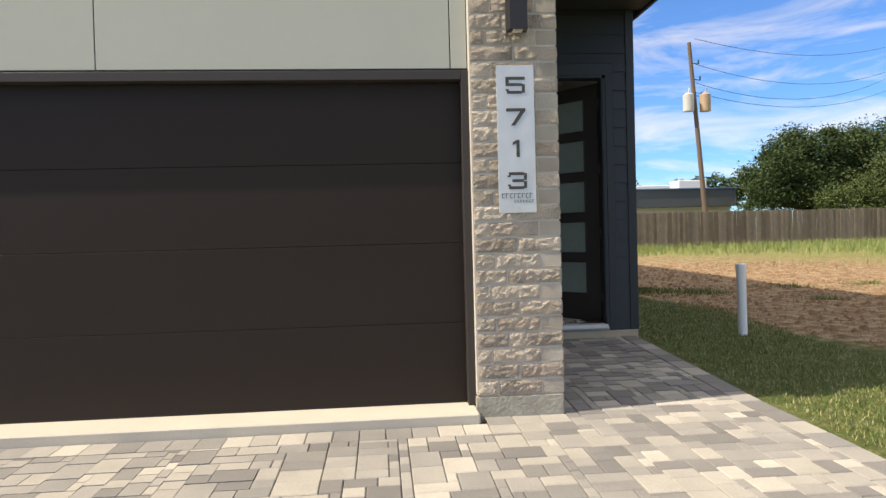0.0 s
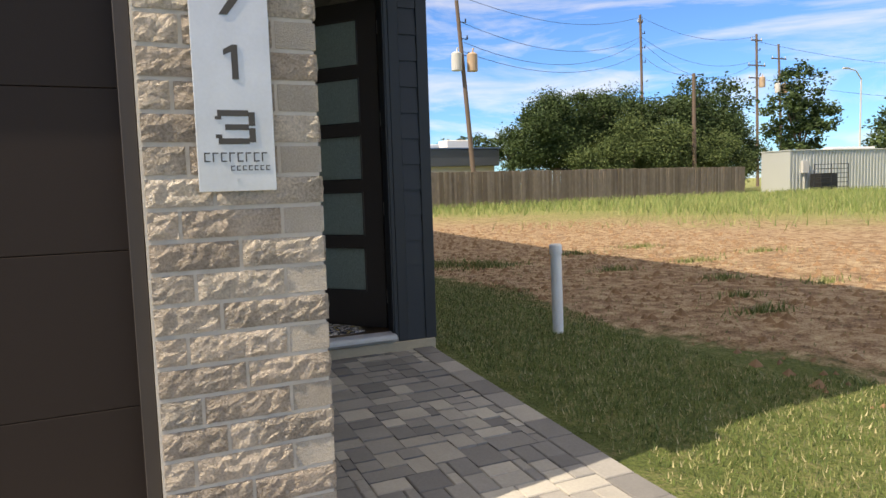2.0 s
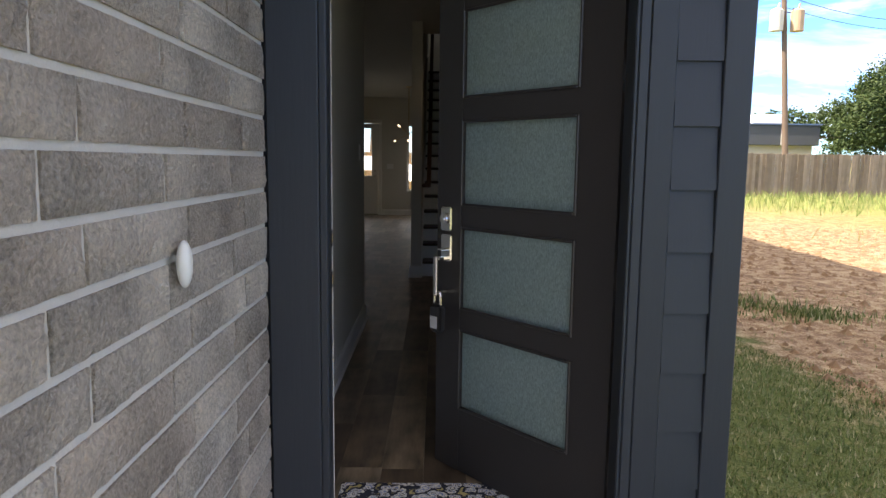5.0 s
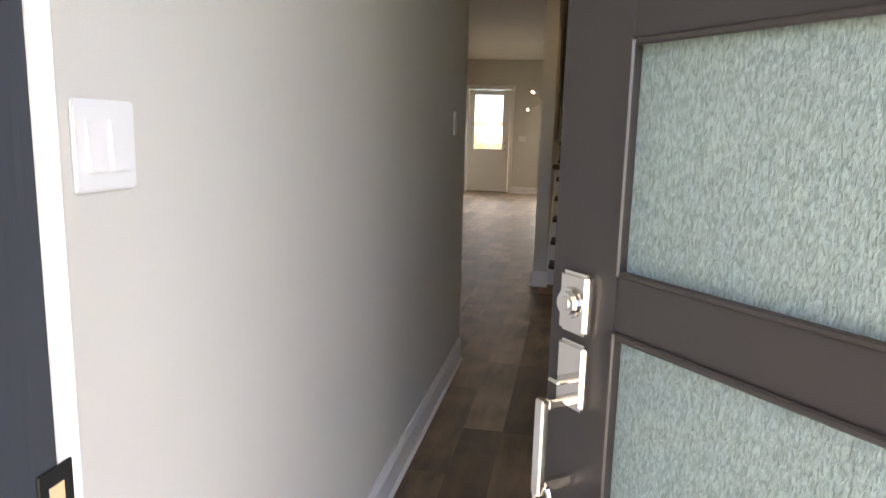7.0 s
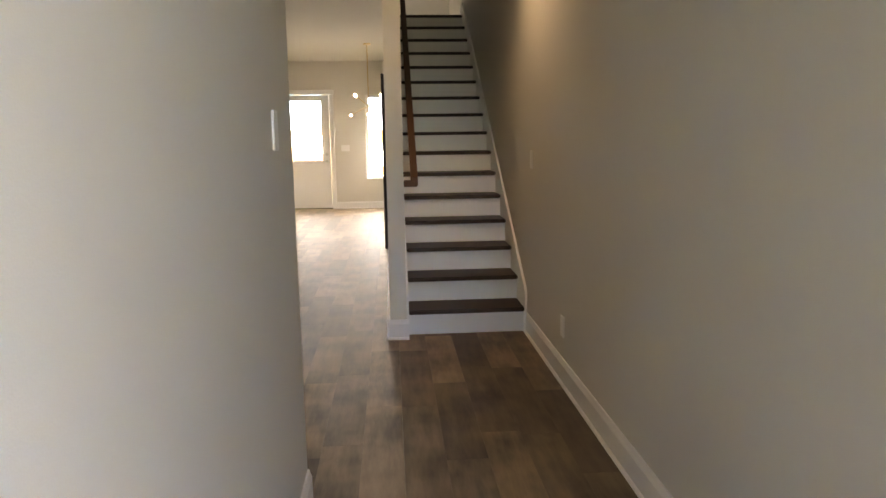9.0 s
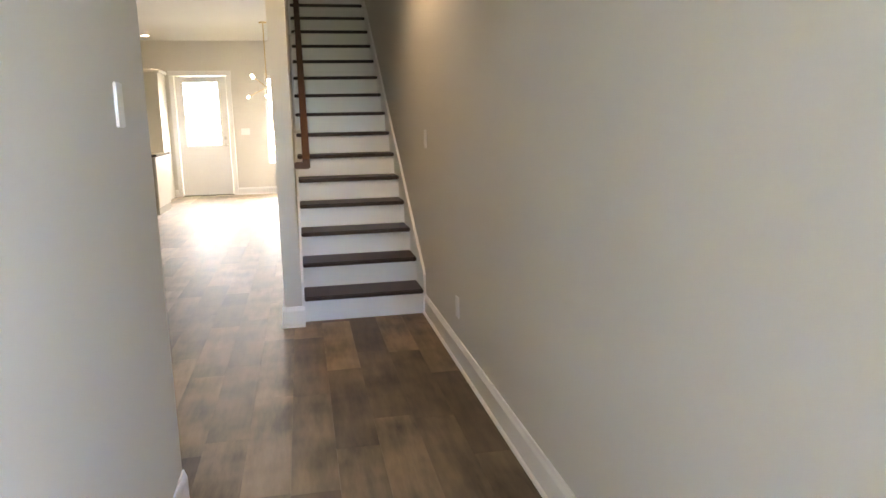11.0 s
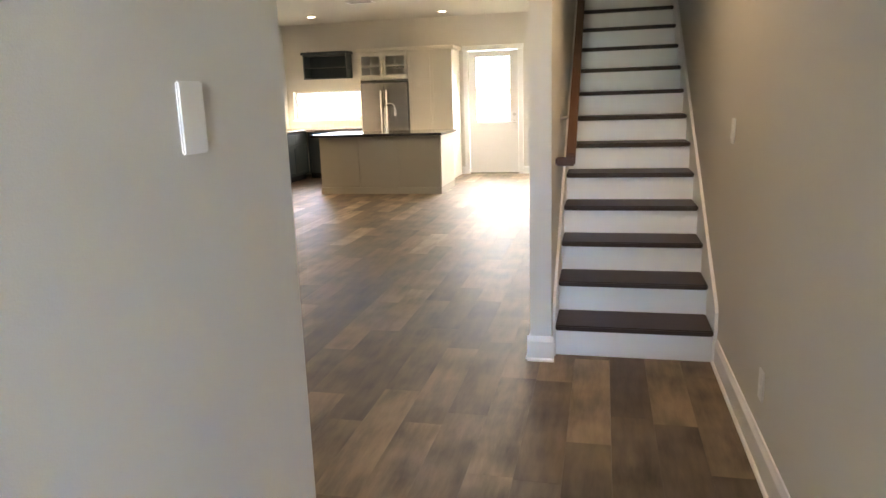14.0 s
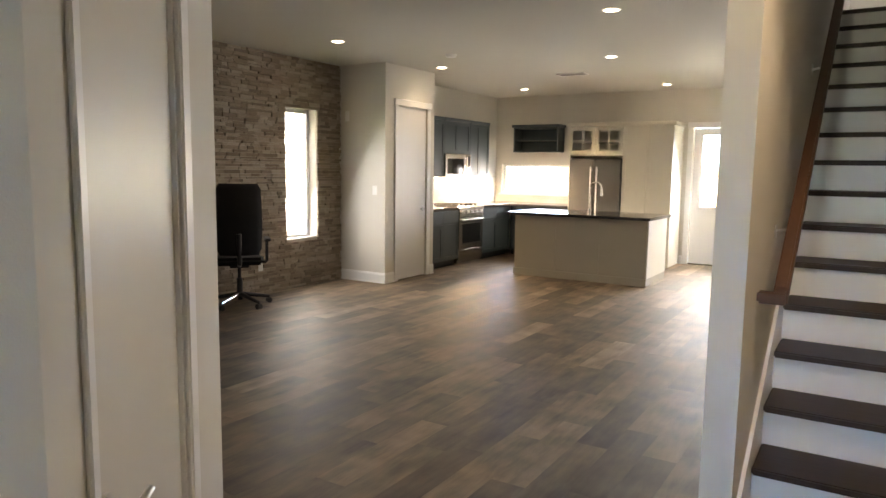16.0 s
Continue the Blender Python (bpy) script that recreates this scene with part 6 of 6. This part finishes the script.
def office_chair():
    c = thing("office_chair", (-4.985, 10.55, 0.0), "black mesh-backed office chair on castors by the stone wall", "chair", rz=49)
    M_FAB = mat("black_mesh_fabric", (0.012, 0.012, 0.013), 0.9, var=0.2, scale=20, bump=0.001, bscale=300)
    part("seat", boxes((-0.25, 0.25, -0.25, 0.24, 0.46, 0.54), bev=0.035, seg=3), M_FAB, c)
    bm = bmesh.new()
    nx, nz = 8, 12
    v = {}
    for side in (0, 1):
        for i in range(nx + 1):
            for k in range(nz + 1):
                u, w = i / nx * 2 - 1, k / nz
                half = 0.235 - 0.035 * abs(w - 0.45) - (0.03 if k in (0, nz) else 0)
                v[side, i, k] = bm.verts.new((u * half, -0.27 - 0.05 * (1 - u * u) - 0.09 * w * w + 0.04 * math.sin(w * 3) - side * 0.035, 0.58 + 0.73 * w))
    for i in range(nx):
        for k in range(nz):
            bm.faces.new((v[0, i, k], v[0, i + 1, k], v[0, i + 1, k + 1], v[0, i, k + 1]))
            bm.faces.new((v[1, i, k + 1], v[1, i + 1, k + 1], v[1, i + 1, k], v[1, i, k]))
    for i in range(nx):
        for k in (0, nz):
            bm.faces.new((v[0, i, k], v[1, i, k], v[1, i + 1, k], v[0, i + 1, k]))
    for k in range(nz):
        for i in (0, nx):
            bm.faces.new((v[0, i, k], v[0, i, k + 1], v[1, i, k + 1], v[1, i, k]))
    bmesh.ops.recalc_face_normals(bm, faces=list(bm.faces))
    part("backrest", bm, M_FAB, c, smooth=True)
    part("back_support", bars(((0, -0.1, 0.45), (0, -0.33, 0.5), 0.025), ((0, -0.33, 0.5), (0, -0.34, 0.8), 0.025)), M_BLACK, c)
    for s in (-1, 1):
        part("armrest", boxes((s * 0.29 - 0.035, s * 0.29 + 0.035, -0.16, 0.12, 0.70, 0.73), (s * 0.285 - 0.015, s * 0.285 + 0.015, -0.05, 0.0, 0.47, 0.705), (min(s * 0.2, s * 0.285), max(s * 0.2, s * 0.285), -0.05, 0.0, 0.455, 0.485), bev=0.01, seg=2), M_BLACK, c)
    part("gas_lift", bars(((0, 0, 0.1), (0, 0, 0.3), 0.03), ((0, 0, 0.3), (0, 0, 0.46), 0.018)), M_BLACK, c)
    part("mechanism", boxes((-0.1, 0.1, -0.12, 0.12, 0.42, 0.46), bev=0.01), M_BLACK, c)
    for i in range(5):
        a = 2 * math.pi * i / 5 + 0.3
        d = Vector((math.cos(a), math.sin(a), 0))
        leg = part("leg", bars(((0, 0, 0.13), d * 0.31 + Vector((0, 0, 0.075)), 0.026, 0.017), n=10), M_CHROME if i % 2 else M_BLACK, c)
        q = d * 0.32
        t = Vector((-d.y, d.x, 0)) * 0.025
        part("castor", bars((q - t + Vector((0, 0, 0.03)), q + t + Vector((0, 0, 0.03)), 0.03), (q + Vector((0, 0, 0.03)), q + Vector((0, 0, 0.085)), 0.01), n=14), M_BLACK, c)


office_chair()


def chandelier():
    c = thing("chandelier", (-0.06, 14.6, CEIL), "branching brass chandelier with small round bulbs", "chandelier")
    M_BRASS = mat("satin_brass", (0.55, 0.42, 0.22), 0.3, 1.0)
    M_BULB = lamp_mat("warm_bulb", (1.0, 0.86, 0.66), 0.5)
    part("stem", bars(((0, 0, 0), (0, 0, -0.95), 0.008), ((0, 0, 0), (0, 0, -0.02), 0.06)), M_BRASS, c)
    for i in range(8):
        a = 2 * math.pi * i / 8
        e = Vector((0.28 * math.cos(a), 0.28 * math.sin(a), -0.95 + (0.16 if i % 2 else -0.14)))
        arm = part("arm", bars(((0, 0, -0.95), e, 0.006), n=8), M_BRASS, c)
        bm = bmesh.new()
        bmesh.ops.create_uvsphere(bm, u_segments=12, v_segments=8, radius=0.02)
        bm.transform(Matrix.Translation(e))
        part("bulb", bm, M_BULB, arm, "small lit globe bulb", smooth=True)


chandelier()
# tall dark panel against the stair wall in the great room
dp = thing("leaning_board", (0.17, 11.9, 0), "tall dark panel leaning flat by the stair wall", "panel")
part("board", boxes((0.0, 0.034, 0.0, 0.9, 0.0, 2.1), bev=0.004), M_BLACK, dp)


# ---- outside the back windows ----
def back_yard():
    M_BACKFENCE = ramp_by_random(plain("new_cedar_board"), [(0, (0.34, 0.20, 0.10)), (1, (0.48, 0.31, 0.17))], True, (1, 1, 0.08), 15, 0.2, 0.8, 0.002)
    f = thing("back_fence", (0, 0, 0), "new cedar fence behind the house", "fence")
    bm = bmesh.new()
    for i in range(60):
        x = -7 + i * 0.145
        box(bm, x, x + 0.138, 24.0 + 0.01 * (i % 2), 24.02 + 0.01 * (i % 2), -0.2, 1.6)
    part("boards", bm, M_BACKFENCE, f)
    tree("yard_tree", "leafy tree behind the back fence", -2.0, 29.0, [(-2, 0, 5.6, 2.4, 2.0), (1.5, 0, 6.0, 2.6, 2.2), (4.5, 0, 5.5, 2.4, 2.0)], LEAF_L, 6000, 0.16, 31)


back_yard()

struct("patio_roof", boxes((-5.4, 1.3, GY1 + 0.2, 20.6, 2.72, 2.86)), M_CEIL, "covered back patio roof", "roof")
nb = thing("neighbour_house", (0, 0, 0), "pale neighbouring house wall beside the great room", "house")
part("wall", boxes((-13, -8.6, 5.0, 24.0, -0.4, 5.6)), M_PANEL, nb)
part("roof", boxes((-13.3, -8.3, 4.7, 24.3, 5.6, 5.85), bev=0.02), M_DARK, nb)

# daylight standing in the glazed openings
def sky_lamp(at, rx, rz, w, h, watts, color=(0.86, 0.93, 1.0)):
    la = new("daylight", bpy.data.lights.new("daylight", "AREA"))
    la.data.shape, la.data.size, la.data.size_y, la.data.energy, la.data.color = "RECTANGLE", w, h, watts, color
    la.data.spread = radians(150)
    la.matrix_world = pose(*at, rx, 0, rz)


sky_lamp(((BD0 + BD1) / 2, GY1 - 0.02, 1.5), -52, 0, 0.6, 1.1, 0.65)
sky_lamp(((RW0 + RW1) / 2, GY1 - 0.02, 1.4), -52, 0, 0.3, 1.5, 0.8)
sky_lamp(((KW0 + KW1) / 2, GY1 - 0.02, 1.32), -62, 0, 1.3, 0.42, 0.35)
sky_lamp((GX0 + 0.04, (LW0 + LW1) / 2, 1.4), 62, -90, 0.5, 1.5, 0.2)
sky_lamp(((0.183 + 1.082) / 2, 2.44, 1.22), 90, 0, 0.84, 2.3, 0.26, (0.95, 0.97, 1.0))
# weak lamp in the added landing window
sky_lamp((HX1 + 0.1, 13.4, 4.45), 90, 90, 0.34, 0.42, 0.25)


# ---- floor planks, pavers, blocks and boards ----
def planks():
    w, g = 0.178, 0.0007
    rp = random.Random(14)
    near = {}
    root = bpy.data.objects["floor"]
    bm = bmesh.new()
    rows = int((HX1 - GX0) / w) + 1
    count = 0
    for i in range(rows):
        x0 = HX1 - (i + 1) * w
        x1 = x0 + w
        ylo = YD1 - 0.02 if x1 > HX0 + 0.01 else 5.95
        y = ylo - rp.uniform(0, 0.9)
        while y < GY1 - 0.01:
            L = 0.92
            a, b = max(y, ylo), min(y + L, GY1 - 0.002)
            y += L
            if b - a < 0.02:
                continue
            xa = max(x0, GX0 + 0.002)
            if x0 > -2.6 and a < 10.4 and count < 300:
                count += 1
                key = (round(b - a, 2), round(x1 - xa, 2))
                if key not in near:
                    q = bmesh.new()
                    box(q, 0, x1 - xa - g, 0, b - a - g, -0.010, 0.0)
                    near[key] = mesh_of("plank", q, M_PLANK)
                ob = new("plank", near[key])
                ob.parent = root
                ob.matrix_world = pose(xa, a, 0.0)
            else:
                box(bm, xa, x1 - g, a, b - g, -0.010, 0.0)
    tagged(part("planks", bm, M_PLANK_FAR, root), kind="stuff")


def pavers():
    u = 0.056
    nx, ny = int((WX - 0.16 + 8.0) / u), int((2.40 + 7.0) / u)
    X0, Y0 = WX - 0.16 - nx * u, -7.0
    used = np.zeros((nx, ny), bool)
    rp = random.Random(6)
    drive = struct("driveway", boxes((-8, WX, -7, -0.16, -0.56, -0.46)), M_MORTAR, "mixed grey and tan concrete paver driveway and walk", "driveway")
    far = bmesh.new()
    cache = {}
    sizes = [(2, 2), (3, 2), (2, 3), (3, 3), (4, 3), (3, 4), (3, 2), (4, 2)]

    def lay(x0, x1, y0, y1, count=[0]):
        g = 0.004
        zc = drive_z((y0 + y1) / 2) + rp.uniform(-0.0015, 0.0015)
        if x0 > -1.9 and y0 > -1.75 and count[0] < 330:
            count[0] += 1
            key = (round(x1 - x0, 3), round(y1 - y0, 3))
            if key not in cache:
                q = boxes((g / 2, x1 - x0 - g / 2, g / 2, y1 - y0 - g / 2, -0.06, 0.0))
                top = [e for e in q.edges if all(v.co.z > -0.01 for v in e.verts)]
                bmesh.ops.bevel(q, geom=top, offset=0.005, segments=1, affect="EDGES")
                cache[key] = mesh_of("paver", q, M_PAVER)
            ob = new("paver", cache[key])
            ob.parent = drive
            ob.matrix_world = pose(x0, y0, zc, math.degrees(math.atan(0.047 if y0 > 0 else 0.02)) + rp.uniform(-0.15, 0.15), rp.uniform(-0.15, 0.15), 0)
        else:
            box(far, x0 + g / 2, x1 - g / 2, y0 + g / 2, y1 - g / 2, zc - 0.06, zc)

    # soldier course along the walk's edge and in front of the apron
    y = -7.0
    while y < 2.38:
        b = min(y + 0.235, 2.395)
        lay(WX - 0.16, WX, y, b)
        y = b
    x = -7.9
    for k in range(47):
        lay(x, x + 0.157, -0.36, -0.155)
        x += 0.157
    for k in range(3):
        lay(x, x + 0.177, -0.36, -0.19)
        lay(x, x + 0.177, -0.19, -0.014)
        x += 0.177
    for j in range(ny):
        for i in range(nx):
            if used[i, j]:
                continue
            x0, y0 = X0 + i * u, Y0 + j * u
            a, b = rp.choice(sizes)
            while i + a > nx or j + b > ny or used[i:i + a, j:j + b].any():
                if a >= b and a > 1:
                    a -= 1
                elif b > 1:
                    b -= 1
                else:
                    break
            used[i:i + a, j:j + b] = True
            xa, xb, ya, yb_ = x0, x0 + a * u, y0, y0 + b * u
            if xa < 0.01 and yb_ > -0.36:
                if xb > 0.03:
                    lay(0.01, xb, max(ya, -0.36), yb_)
                yb_ = -0.36
                if yb_ - ya < 0.02:
                    continue
            lay(xa, xb, ya, yb_)
    tagged(part("pavers", far, M_PAVER_FAR, drive), kind="stuff")


planks()
lay_blocks()
pavers()
fence()
